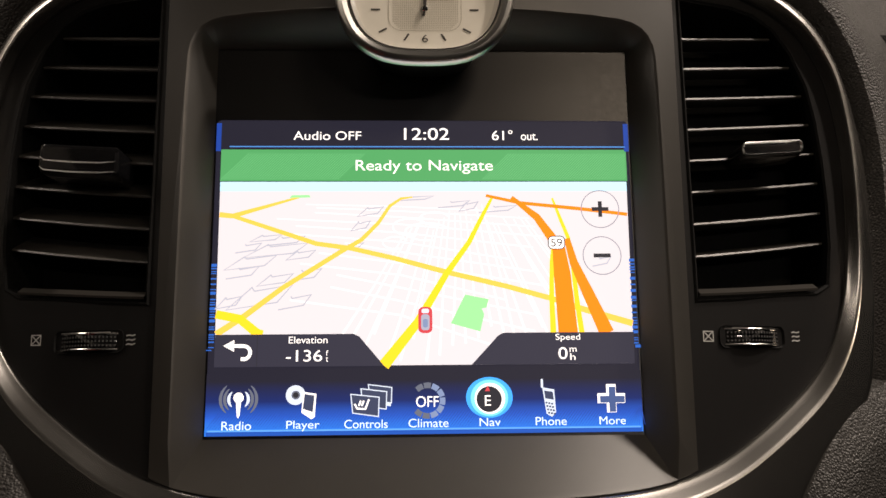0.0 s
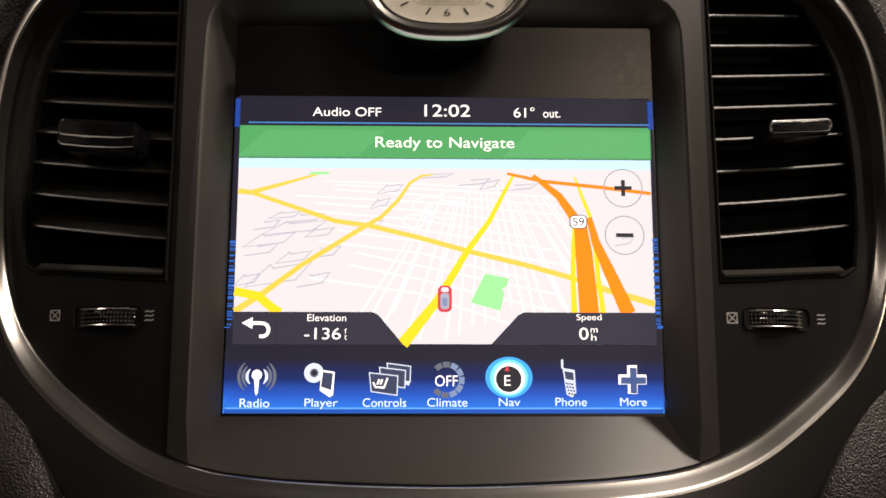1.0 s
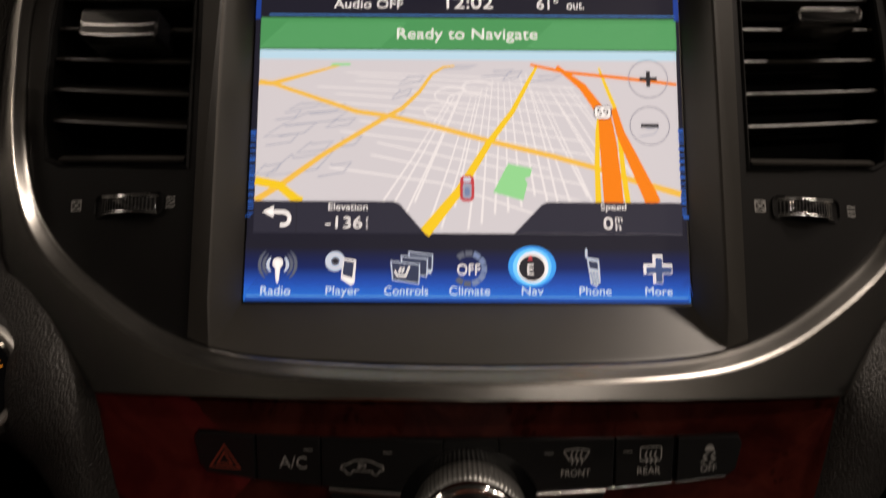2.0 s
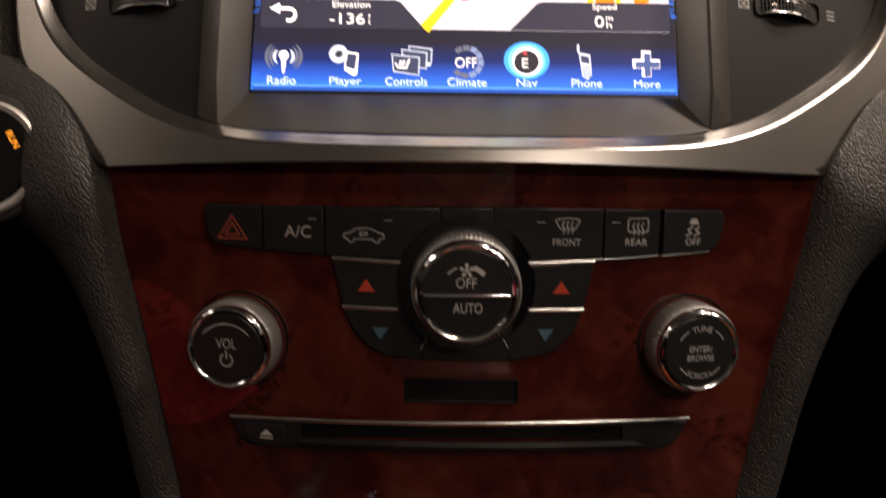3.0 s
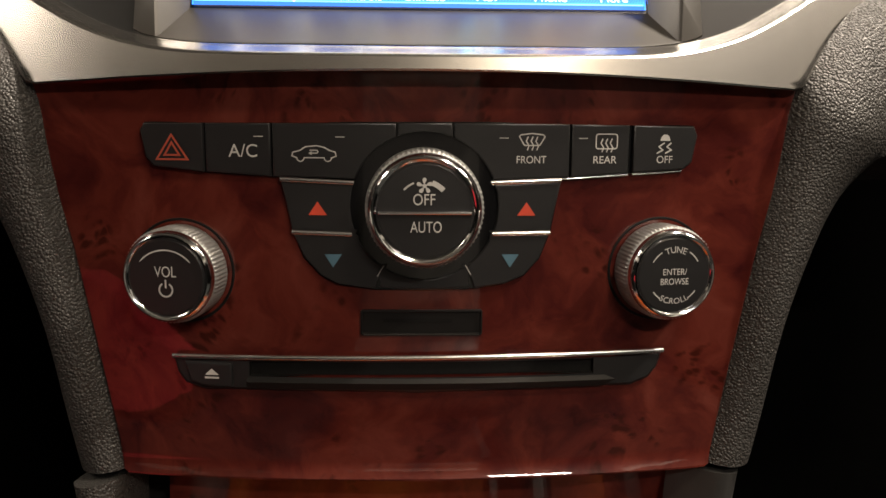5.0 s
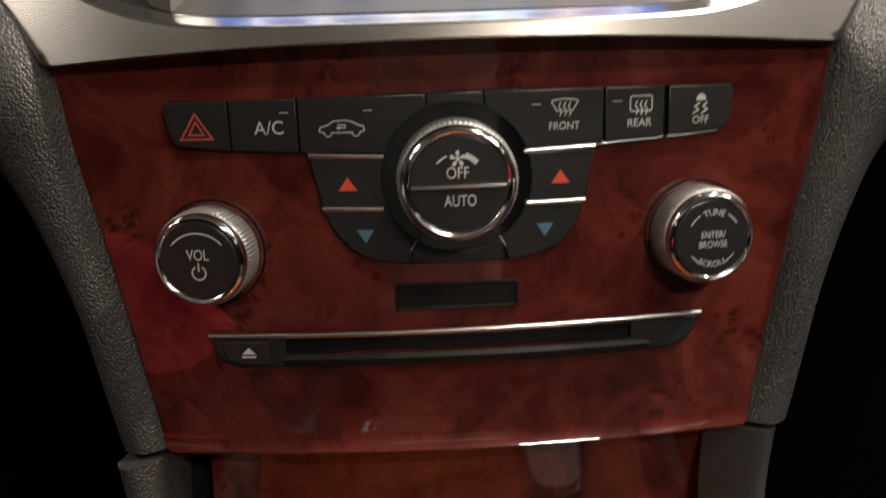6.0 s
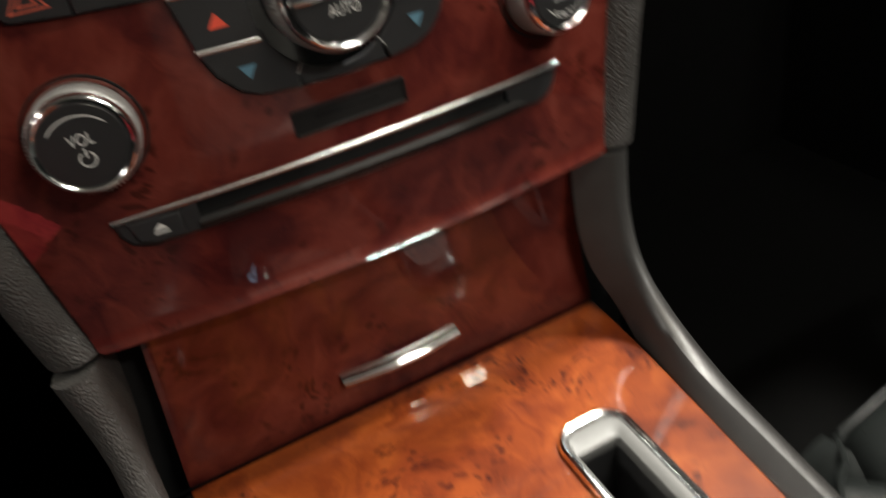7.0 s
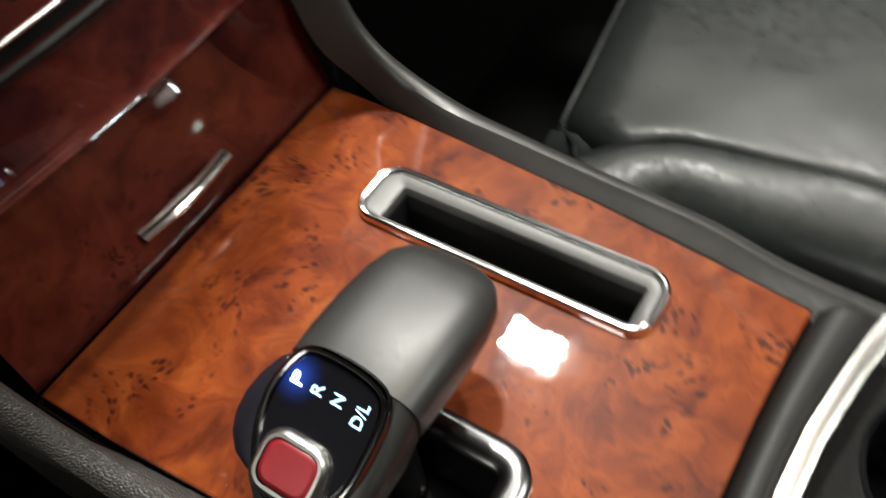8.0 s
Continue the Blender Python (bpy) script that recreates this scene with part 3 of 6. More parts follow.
part("park_patch", flat(on_screen, 0.0002, [(-0.055, 0.0307), (-0.0465, 0.0309), (-0.047, 0.0319), (-0.054, 0.0318)]), UI_PARK, carto)
arrow = part("position_car", flat(on_screen, 0.00032, rrect(0, -0.0194, 0.0056, 0.0105, 0.002)), UI_RED, carto, "small red car marker")
part("car_windows", flat(on_screen, 0.0004, rrect(0, -0.0203, 0.0034, 0.0064, 0.0012)), glow("screen_car_grey", (0.30, 0.32, 0.40), G), arrow)
part("car_bonnet", flat(on_screen, 0.0004, rrect(0, -0.0158, 0.0030, 0.0018, 0.0007)), UI_SILVER, arrow)
part("car_roof", flat(on_screen, 0.00044, rrect(0, -0.0207, 0.0020, 0.0034, 0.0008)), UI_STEEL, arrow)
shield = part("route_shield", flat(on_screen, 0.00032, rrect(0.0537, 0.0118, 0.0070, 0.0056, 0.0018)), UI_WHITE, carto)
part("shield_edge", lines(on_screen, 0.0004, 0.0004, rrect(0.0537, 0.0118, 0.0067, 0.0053, 0.0018) + [rrect(0.0537, 0.0118, 0.0067, 0.0053, 0.0018)[0]]), UI_INK, shield)
part("route_digits", lettering("59", on_screen, 0.0537, 0.0118, 0.0046, 0.0033, 0.00044), UI_INK, shield)
for name, y in (("zoom_in_button", 0.0258), ("zoom_out_button", 0.0064)):
    ringo = circle(0.0722, y, 0.0078, 40)
    zoom = part(name, lines(on_screen, 0.00034, 0.00034, ringo + [ringo[0]]), glow("screen_ring_grey", (0.20, 0.20, 0.24), G), screen)
    bars = [[(0.0687, y - 0.0008), (0.0757, y - 0.0008), (0.0757, y + 0.0008), (0.0687, y + 0.0008)]]
    if "in_" in name:
        bars.append([(0.0714, y - 0.0033), (0.0730, y - 0.0033), (0.0730, y + 0.0033), (0.0714, y + 0.0033)])
    part("sign", flat(on_screen, 0.0004, *bars), UI_INK, zoom)
part("info_panel", flat(on_screen, 0.00028, [(-0.0828, -0.0374), (-0.0163, -0.0374), (-0.0262, -0.0258), (-0.0285, -0.0247), (-0.0828, -0.0247)]), UI_GREY, screen)
part("info_panel", flat(on_screen, 0.00028, [(0.0183, -0.0372), (0.0834, -0.0372), (0.0836, -0.0247), (0.0312, -0.0247), (0.0290, -0.0258)]), UI_GREY, screen)
part("panel_divider", flat(on_screen, 0.00034, [(-0.0664, -0.0374), (-0.0661, -0.0374), (-0.0661, -0.0247), (-0.0664, -0.0247)]), UI_INK, screen)
back = [(-0.0725, -0.0342)] + [(-0.0715 + 0.0026 * math.cos(radians(a)), -0.0318 + 0.0026 * math.sin(radians(a))) for a in range(-80, 91, 17)] + [(-0.0765, -0.0291)]
part("back_arrow", stroke(bmesh.new(), on_screen, back, 0.0014, 0.00034), UI_WHITE, screen)
part("back_arrow_head", flat(on_screen, 0.00036, [(-0.0795, -0.0291), (-0.0752, -0.0268), (-0.0752, -0.0314)]), UI_WHITE, screen)
for body, u, v, w, tall, m in [("Audio OFF", -0.0400, 0.0571, 0.0279, 0.0037, UI_WHITE), ("12:02", 0.001, 0.0579, 0.0187, 0.0051, UI_WHITE), ("61\u00b0", 0.0325, 0.0574, 0.0086, 0.0043, UI_WHITE),
                               ("out.", 0.0438, 0.0567, 0.0070, 0.0029, UI_WHITE), ("Ready to Navigate", 0.0, 0.0437, 0.0565, 0.0058, UI_WHITE), ("Elevation", -0.0463, -0.0270, 0.0152, 0.0027, UI_WHITE),
                               ("-136", -0.0478, -0.0332, 0.0142, 0.0045, UI_WHITE), ("f", -0.0388, -0.0322, 0.0009, 0.0021, UI_WHITE), ("t", -0.0388, -0.0346, 0.0009, 0.0019, UI_WHITE),
                               ("Speed", 0.0569, -0.0269, 0.0099, 0.0032, UI_WHITE), ("0", 0.0547, -0.0330, 0.0036, 0.0047, UI_WHITE), ("m", 0.0588, -0.0317, 0.0028, 0.0017, UI_WHITE),
                               ("h", 0.0586, -0.0344, 0.0021, 0.0026, UI_WHITE), ("Radio", -0.0733, -0.0599, 0.0114, 0.0033, UI_CAPTION), ("Player", -0.0477, -0.0602, 0.0128, 0.0040, UI_CAPTION),
                               ("Controls", -0.0233, -0.0597, 0.0168, 0.0033, UI_CAPTION), ("Climate", 0.001, -0.0596, 0.0156, 0.0033, UI_CAPTION), ("Nav", 0.0251, -0.0595, 0.0083, 0.0031, UI_CAPTION),
                               ("Phone", 0.0491, -0.0594, 0.0122, 0.0032, UI_CAPTION), ("More", 0.0734, -0.0594, 0.0104, 0.0031, UI_CAPTION)]:
    part("lettering", lettering(body, on_screen, u, v, w, tall, 0.00042), m, screen)

# menu icons
radio = part("radio_icon", flat(on_screen, 0.00034, circle(-0.0728, -0.0492, 0.0020, 20), [(-0.0738, -0.0505), (-0.0718, -0.0505), (-0.0722, -0.0560), (-0.0728, -0.0572), (-0.0733, -0.0560)]), UI_WHITE, screen)
for r in (0.0038, 0.0054, 0.0070):
    for a0 in (-48, 132):
        bm = stroke(bmesh.new(), on_screen, [(-0.0728 + r * math.cos(radians(a0 + k * 12)), -0.0498 + r * math.sin(radians(a0 + k * 12))) for k in range(9)], [0.0003, 0.0007, 0.001, 0.0012, 0.0012, 0.0012, 0.001, 0.0007, 0.0003], 0.00034)
        part("wave_arc", bm, UI_SMOKE if r > 0.005 else UI_SILVER, radio)
player = part("player_icon", flat(on_screen, 0.0003, circle(-0.0508, -0.0484, 0.0038, 28)), UI_SILVER, screen)
part("disc_shade", flat(on_screen, 0.00032, circle(-0.0507, -0.0484, 0.0017, 20)), UI_SMOKE, player)
part("disc_hole", flat(on_screen, 0.00034, circle(-0.0507, -0.0484, 0.0011, 16)), UI_INK, player)
part("handset", flat(on_screen, 0.00036, [(-0.0478, -0.0472), (-0.0427, -0.0480), (-0.0432, -0.0568), (-0.0445, -0.0577), (-0.0484, -0.0551)]), UI_WHITE, player)
part("handset_glass", flat(on_screen, 0.0004, [(-0.0473, -0.0480), (-0.0434, -0.0486), (-0.0440, -0.0550), (-0.0479, -0.0537)]), UI_DUSK, player)
cards = part("controls_icon", flat(on_screen, 0.0003, *[[(x, y), (x + 0.0090, y - 0.0012), (x + 0.0088, y - 0.0085), (x + 0.0008, y - 0.0072)] for x, y in [(-0.0225, -0.0446)]]), UI_SILVER, screen)
for k, (x, y) in enumerate([(-0.0225, -0.0446), (-0.0254, -0.0462), (-0.0293, -0.0483)]):
    s_ = 1.0 + 0.1 * k
    quad = [(x, y), (x + 0.0092 * s_, y - 0.0012), (x + 0.0090 * s_, y - 0.0072 * s_), (x + 0.0008, y - 0.0060 * s_)]
    part("card_face", flat(on_screen, 0.00032 + 0.00004 * k, quad), UI_DUSK, cards)
    part("card_edge", lines(on_screen, 0.00034 + 0.00004 * k, 0.00042, quad + [quad[0]]), UI_SILVER, cards)
part("seat_sign", lines(on_screen, 0.00046, 0.0007, [(-0.0278, -0.0520), (-0.0268, -0.0538), (-0.0236, -0.0540), (-0.0222, -0.0503)], [(-0.0262, -0.0528), (-0.0254, -0.0508)], [(-0.0250, -0.0528), (-0.0242, -0.0508)]), UI_WHITE, cards)
dialer = part("climate_icon", lettering("OFF", on_screen, 0.0006, -0.0514, 0.0088, 0.0042, 0.00042), UI_WHITE, screen)
for k in range(9):
    a0 = -140 + k * 31
    bm = stroke(bmesh.new(), on_screen, [(0.0007 + 0.0059 * math.cos(radians(a0 + j * 9)), -0.0510 + 0.0059 * math.sin(radians(a0 + j * 9))) for j in range(4)], 0.0022, 0.00034)
    part("scale_tick", bm, UI_SMOKE if k in (0, 1, 7, 8) else UI_STEEL, dialer)
halo_ = part("nav_icon", flat(on_screen, 0.00026, circle(0.0250, -0.0500, 0.0092, 40, 0.86)), UI_HALO, screen, "glowing blue compass button")
part("halo_core", flat(on_screen, 0.00029, circle(0.0250, -0.0502, 0.0074, 40, 0.95)), glow("screen_bright_halo", (0.15, 0.6, 1.0), G), halo_)
part("compass_ring", flat(on_screen, 0.00032, circle(0.0252, -0.0504, 0.0060, 40)), UI_WHITE, halo_)
part("compass_face", flat(on_screen, 0.00036, circle(0.0249, -0.0507, 0.0050, 40)), UI_INK, halo_)
part("north_needle", flat(on_screen, 0.0004, [(0.0233, -0.0476), (0.0253, -0.0476), (0.0244, -0.0452)]), UI_RED, halo_)
part("lettering", lettering("E", on_screen, 0.0244, -0.0512, 0.0024, 0.0040, 0.00042), UI_WHITE, halo_)
cell = part("phone_icon", flat(on_screen, 0.00034, [(0.0460, -0.0463), (0.0507, -0.0472), (0.0512, -0.0560), (0.0496, -0.0578), (0.0474, -0.0566)], rrect(0.0459, -0.0448, 0.0009, 0.0036, 0.0004)), UI_SILVER, screen)
part("cell_glass", flat(on_screen, 0.00038, [(0.0467, -0.0476), (0.0501, -0.0481), (0.0504, -0.0512), (0.0471, -0.0506)]), UI_DUSK, cell)
part("cell_keys", flat(on_screen, 0.0004, *[rrect(0.0475 + i * 0.0011 + j * 0.0003, -0.0523 - j * 0.0013 - i * 0.0002, 0.0008, 0.0007, 0.0002, 2) for i in range(3) for j in range(4)]), UI_DUSK, cell)


def cross(cx, cy, a, b):
    return [(cx - b, cy - a), (cx + b, cy - a), (cx + b, cy - b), (cx + a, cy - b), (cx + a, cy + b), (cx + b, cy + b), (cx + b, cy + a), (cx - b, cy + a), (cx - b, cy + b), (cx - a, cy + b), (cx - a, cy - b), (cx - b, cy - b)]


plus = part("more_icon", flat(on_screen, 0.00034, cross(0.0733, -0.0508, 0.0055, 0.0019)), UI_WHITE, screen)
part("plus_core", flat(on_screen, 0.00038, cross(0.0737, -0.0512, 0.0049, 0.0013)), glow("screen_navy", (0.045, 0.08, 0.20), G), plus)

# ---------- air vents ----------


def level(u, v0, h):
    """v at which a line of constant height through (0.1085, v0) passes u."""
    drop = 1.05 * (u * u - 0.1085 ** 2)
    return v0 + drop * 0.471


def edge_at(v):
    """Outer end of the vent opening at that v."""
    best = 0.1085
    for (a, b), (c, d_) in zip(VENT[2:], VENT[3:]):
        if min(b, d_) <= v <= max(b, d_) and b != d_:
            best = max(best, a + (c - a) * (v - b) / (d_ - b))
    return best


def air_vent(s, x_icon, wave_icon):
    vent = thing("air_vent", on_upper(s * 0.139, -0.01), "black dashboard air vent with thin horizontal slats", "air vent", "dashboard air vents")
    out = [(s * x, y) for x, y in VENT]
    bm = bmesh.new()
    band(bm, on_upper, out, [(0.0018, -0.0044), (0.0009, -0.0036), (0, -0.0046), (-0.0006, -0.012), (-0.002, -0.034)], cap=True)
    part("duct", bm, DEEP, vent)
    bm = bmesh.new()
    lip = [on_upper(s * (0.1085 + 0.0555 * i / 8), -0.0112 + 0.004 * (i / 8) ** 1.2, -0.0035) for i in range(9)]
    loft(bm, [[p for p in lip], [p + Vector((0, -0.0008, 0.0002)) for p in lip], [p + Vector((0, -0.0007, 0.0011)) for p in lip], [p + Vector((0, 0.004, 0.0014)) for p in lip], [p + Vector((0, 0.004, -0.0004)) for p in lip]], closed=False)
    part("lower_lip", bm, FRAME, vent)
    lift = -0.0040 if s > 0 else 0.0008
    for k in range(8):
        v0 = (0.0986 if s > 0 else 0.0971) - 0.01341 * k
        x1 = edge_at(min(level(0.16, v0, 0), 0.1115)) - 0.001
        n, rows_ = 8, [[], [], [], [], []]
        for i in range(n + 1):
            u = 0.1092 + (x1 - 0.1092) * i / n
            p = on_upper(s * u, level(u, v0, 0), -0.0075)
            for row, d_ in zip(rows_, ((0.0004, -0.0006), (0, 0), (0.0006, 0.0006), (0.020, lift), (0.020, lift - 0.0016))):
                row.append(p + Vector((0, d_[0], d_[1])))
        bm = bmesh.new()
        loft(bm, rows_ + [rows_[0]], closed=False)
        part("slat", bm, FRAME, vent)
    # sliding tab on the middle slat
    def on_slat(u, v, h=0.0):
        return on_upper(u, level(abs(u), v, 0), h)

    tw, tt, tu = (0.031, 0.0062, 0.1430) if s > 0 else (0.036, 0.0125, -0.1370)
    tab = part("sliding_tab", pad(on_slat, rrect(tu, 0.0448 if s > 0 else 0.0405, tw, tt, 0.0028), -0.012, 0.006, 0.0018), GLOSS, vent, "gloss black tab; chrome edge right, glint strips left")
    bm = bmesh.new()
    if s > 0:
        band(bm, on_slat, rrect(tu, 0.0452, tw - 0.002, 0.0052, 0.0024), [(0.0004, 0.0058), (0.0004, 0.0064), (-0.0002, 0.0068), (-0.0007, 0.0060)])
    else:
        # left tab: thin chrome strips laid where its lip catches highlights
        for v in (0.0395, 0.0355):
            stroke(bm, on_slat, [(tu - 0.0168, v + 0.0012), (tu - 0.0150, v), (tu - 0.004, v - 0.0003), (tu + 0.010, v), (tu + 0.0165, v + 0.0008)], [0.0002, 0.0005, 0.0007, 0.0005, 0.0002], 0.0063)
    part("tab_edge_and_glint", bm, STRIP, tab)
    # thumb wheel
    wheel = part("thumbwheel", band(bmesh.new(), on_upper, rrect(s * 0.1312, -0.0272, 0.0285, 0.0076, 0.002), [(0.0008, -0.0048), (0.0006, -0.0036), (0, -0.0042), (-0.0004, -0.008)], cap=True), DEEP, vent)
    rows_ = []
    for i in range(21):
        a = -1 + i / 10
        u, bulge = s * 0.1312 + 0.0132 * a, 0.0046 * (1 - a * a) - 0.0058
        rows_.append([on_upper(u, -0.0272 + dv, bulge + hh) for dv, hh in ((-0.0034, -0.002), (-0.0032, 0), (-0.0022, 0.0004), (0.0022, 0.0004), (0.0032, 0), (0.0034, -0.002))])
    bm = bmesh.new()
    loft(bm, rows_, closed=False)
    part("wheel_drum", bm, GLOSS, wheel)
    for dv in (0.0030, -0.0031):
        bm, ring_ = bmesh.new(), []
        for i in range(19):
            a = -0.94 + 1.88 * i / 18
            u, bulge = s * 0.1312 + 0.0132 * a, 0.0046 * (1 - a * a) - 0.0055
            ring_.append([on_upper(u, -0.0272 + dv + 0.00045 * math.cos(q), bulge + 0.00045 * math.sin(q)) for q in [2 * math.pi * k / 8 for k in range(8)]])
        loft(bm, ring_, cap_first=True, cap_last=True)
        part("wheel_edge", bm, STRIP, wheel, "bright chrome edge")
    for j in range(3):
        bm = bmesh.new()
        for i in range(17):
            a = -0.85 + i * 0.106
            u, bulge = s * 0.1312 + 0.0132 * a, 0.0046 * (1 - a * a) - 0.0054
            band(bm, on_upper, rrect(u, -0.0288 + j * 0.0016, 0.0007, 0.0009, 0.0002, 1), [(0, bulge - 0.0004), (-0.0001, bulge + 0.0003)], cap=True)
        part("grip_row", bm, SATIN, wheel)
    bm = bmesh.new()
    stroke(bm, on_upper, [(s * 0.1312 + 0.0105 * (i / 5 - 1), -0.0240) for i in range(11)], 0.0005, -0.0008)
    part("wheel_edge", bm, CHROME, wheel)
    x = x_icon
    sq = [(x - 0.0021, -0.0291), (x + 0.0021, -0.0291), (x + 0.0021, -0.0252), (x - 0.0021, -0.0252)]
    sq = [(a, b + (0.0012 if s < 0 else 0)) for a, b in sq]
    part("shut_mark", lines(on_upper, -0.0043, 0.0004, sq + [sq[0]], [sq[0], sq[2]], [sq[1], sq[3]]), PRINT, vent)
    x = wave_icon
    part("flow_mark", lines(on_upper, -0.0043, 0.00045, *[[(x - 0.0019, y), (x - 0.0008, y + 0.0004), (x + 0.0006, y), (x + 0.0019, y + 0.0005)] for y in (-0.0287, -0.0270, -0.0253)]), PRINT, vent)
    return vent


air_vent(1, 0.1115, 0.1518)
air_vent(-1, -0.1546, -0.1135)

# ---------- analogue clock ----------
CASE = [(0.0, 0.0708), (0.0096, 0.0712), (0.017, 0.0728), (0.0235, 0.0762), (0.0285, 0.0815), (0.0315, 0.0875), (0.0335, 0.0945), (0.0345, 0.103), (0.033, 0.113), (0.027, 0.1215), (0.017, 0.1262), (0, 0.1275)]
CASE = soften(mirror(CASE), 1)
clock = thing("dashboard_clock", on_screen(0, 0.1, 0.02), "silver-rimmed analogue clock with pearl dial", "clock")


def on_clock(u, v, h=0.0):
    return on_screen(u, v + 0.0018, 0.040 + h)


part("case", band(bmesh.new(), on_clock, CASE, [(-0.0012, -0.0050), (0.0002, -0.0036), (0, -0.001), (-0.0008, 0.0004), (-0.0022, 0.0010), (-0.0040, 0.0002), (-0.0044, -0.0012)]), NICKEL, clock)
part("clock_body", band(bmesh.new(), on_clock, CASE, [(-0.012, -0.052), (-0.006, -0.0060), (-0.0014, -0.0048)]), MATTE, clock)
part("inner_ring", band(bmesh.new(), on_clock, CASE, [(-0.0044, -0.0012), (-0.0048, -0.0004), (-0.0054, -0.0006), (-0.0072, -0.0042)]), CHROME, clock)
part("dial", flat(on_clock, -0.0040, offset(CASE, -0.0066)), DIAL, clock)
# hours lie on a rounded square round the boss
for ex, ey in ((0.01875, 0.0), (0.0159, -0.0084), (0.0070, -0.0111), (0.0159, 0.0084), (0.0070, 0.0111)):
    for sx in (1, -1):
        k = 0.0017 / math.hypot(ex, ey * 1.1)
        part("hour_mark", stroke(bmesh.new(), on_clock, [(sx * ex * (1 - k), 0.0935 + ey * (1 - k)), (sx * ex * (1 + k), 0.0935 + ey * (1 + k))], 0.0007, -0.0038), INK, clock)
part("numeral", lettering("6", on_clock, 0.0, 0.0819, 0.0022, 0.0030, -0.0038), INK, clock)
bm = bmesh.new()
for i in range(-18, 19):
    for j in range(36):
        u, v = i * 0.00072, 0.0856 + j * 0.00072
        if abs(i) < 18 - max(0, 4 - j):
            sheet(bm, on_clock, [(u, v), (u + 0.00042, v), (u + 0.00042, v + 0.00042), (u, v + 0.00042)], -0.0039)
tagged(part("dial_texture", bm, surface("dial_relief", (0.52, 0.48, 0.39), 0.4), clock), kind="stuff")
centre_ = rrect(0.0, 0.0985, 0.0276, 0.0270, 0.005)
part("dial_line", lines(on_clock, -0.00385, 0.00022, centre_ + [centre_[0]]), surface("dial_relief_line", (0.45, 0.41, 0.33), 0.4), clock)
for j in range(6):
    part("print_bar", flat(on_clock, -0.0038, rrect(-0.0005 + 0.0022 * j, 0.0982, 0.0015, 0.0011, 0.0002, 2)), INK, clock)
part("hour_pointer", stroke(bmesh.new(), on_clock, [(0, 0.0945), (0.0002, 0.1125)], [0.0013, 0.0005], -0.0032), INK, clock)
part("minute_pointer", stroke(bmesh.new(), on_clock, [(-0.0005, 0.0905), (0.003, 0.119)], [0.0010, 0.0004], -0.0028), INK, clock)
part("boss", lathe(on_clock, 0, 0.0935, [(0.0013, -0.0036), (0.0013, -0.0024), (0.0009, -0.002)], 16), CHROME, clock)

# ---------- wood control panel ----------
FASCIA = mirror([(0, -0.0838), (0.06, -0.0838), (0.103, -0.0838), (0.1112, -0.0836), (0.1128, -0.0822), (0.1168, -0.0623), (0.1210, -0.0396), (0.1290, 0.0030), (0.1345, 0.0243), (0.1384, 0.0416), (0.1428, 0.0640), (0.1420, 0.0680), (0.07, 0.0690), (0, 0.0692)])
panel = thing("control_panel", on_wood(0, -0.083), "glossy burl wood control panel with scattered reflections", "panel")
bm = bmesh.new()
band(bm, on_wood, FASCIA, [(-0.001, -0.014), (0, -0.008), (0, -0.0012), (-0.0003, -0.0004), (-0.0010, 0.0)])
sheet(bm, on_wood, offset(FASCIA, -0.0010), 0.0, cuts=0.006)
for v_ in (-0.0755, -0.0770, -0.0782, -0.0794, -0.0806, -0.0816, 0.0500, 0.0525, 0.0550, 0.0575, 0.0600, 0.0625, 0.0650):
    at_ = on_wood(0, v_)
    bmesh.ops.bisect_plane(bm, geom=bm.verts[:] + bm.edges[:] + bm.faces[:], plane_co=at_, plane_no=WOOD_V, dist=1e-6)
for p in bm.verts:
    # the cuts above follow the lip's bend
    v_ = (p.co - Vector((0, 0.2484, 0.7605))).dot(WOOD_V)
    flat_h = (p.co - Vector((0, 0.2484, 0.7605))).dot(WOOD_N) + 0.8 * p.co.x ** 2
    if (-0.0825 < v_ < -0.0752 or 0.0495 < v_ < 0.0668) and flat_h > -0.0003:
        p.co = on_wood(p.co.x, v_)
part("wood_face", bm, SHADED_WOOD, panel)
part("shadow_gap", pad(on_wood, offset(FASCIA, 0.001), -0.016, -0.008), DEEP, panel)
HUB = (0.0008, 0.0196)


def arc(cx, cy, r, a0, a1, n=14):
    return [(cx + r * math.cos(radians(a0 + (a1 - a0) * i / n)), cy + r * math.sin(radians(a0 + (a1 - a0) * i / n))) for i in range(n + 1)]


CLUSTER = [(-0.0985, 0.0487), (-0.1003, 0.0460), (-0.0985, 0.0362), (-0.0955, 0.0328), (-0.077, 0.0309), (-0.0502, 0.0294), (-0.0462, 0.0100), (-0.0425, 0.0008), (-0.0365, -0.0058),
           (-0.030, -0.0090), (-0.0165, -0.0108), (0.0, -0.0112), (0.0185, -0.0106), (0.030, -0.0088), (0.0372, -0.0058), (0.0428, 0.0005), (0.0465, 0.0100), (0.0502, 0.0294), (0.0745, 0.0311),
           (0.0955, 0.0324), (0.0988, 0.0350), (0.1007, 0.0450), (0.0990, 0.0486), (0.02, 0.0495), (-0.02, 0.0492)]
cluster = thing("climate_controls", on_wood(0, 0.02), "black climate key cluster set into the wood panel", "control panel")
part("base_plate", pad(on_wood, CLUSTER, -0.002, 0.0007, 0.0004), GLOSS, cluster)
GAP = 0.00016


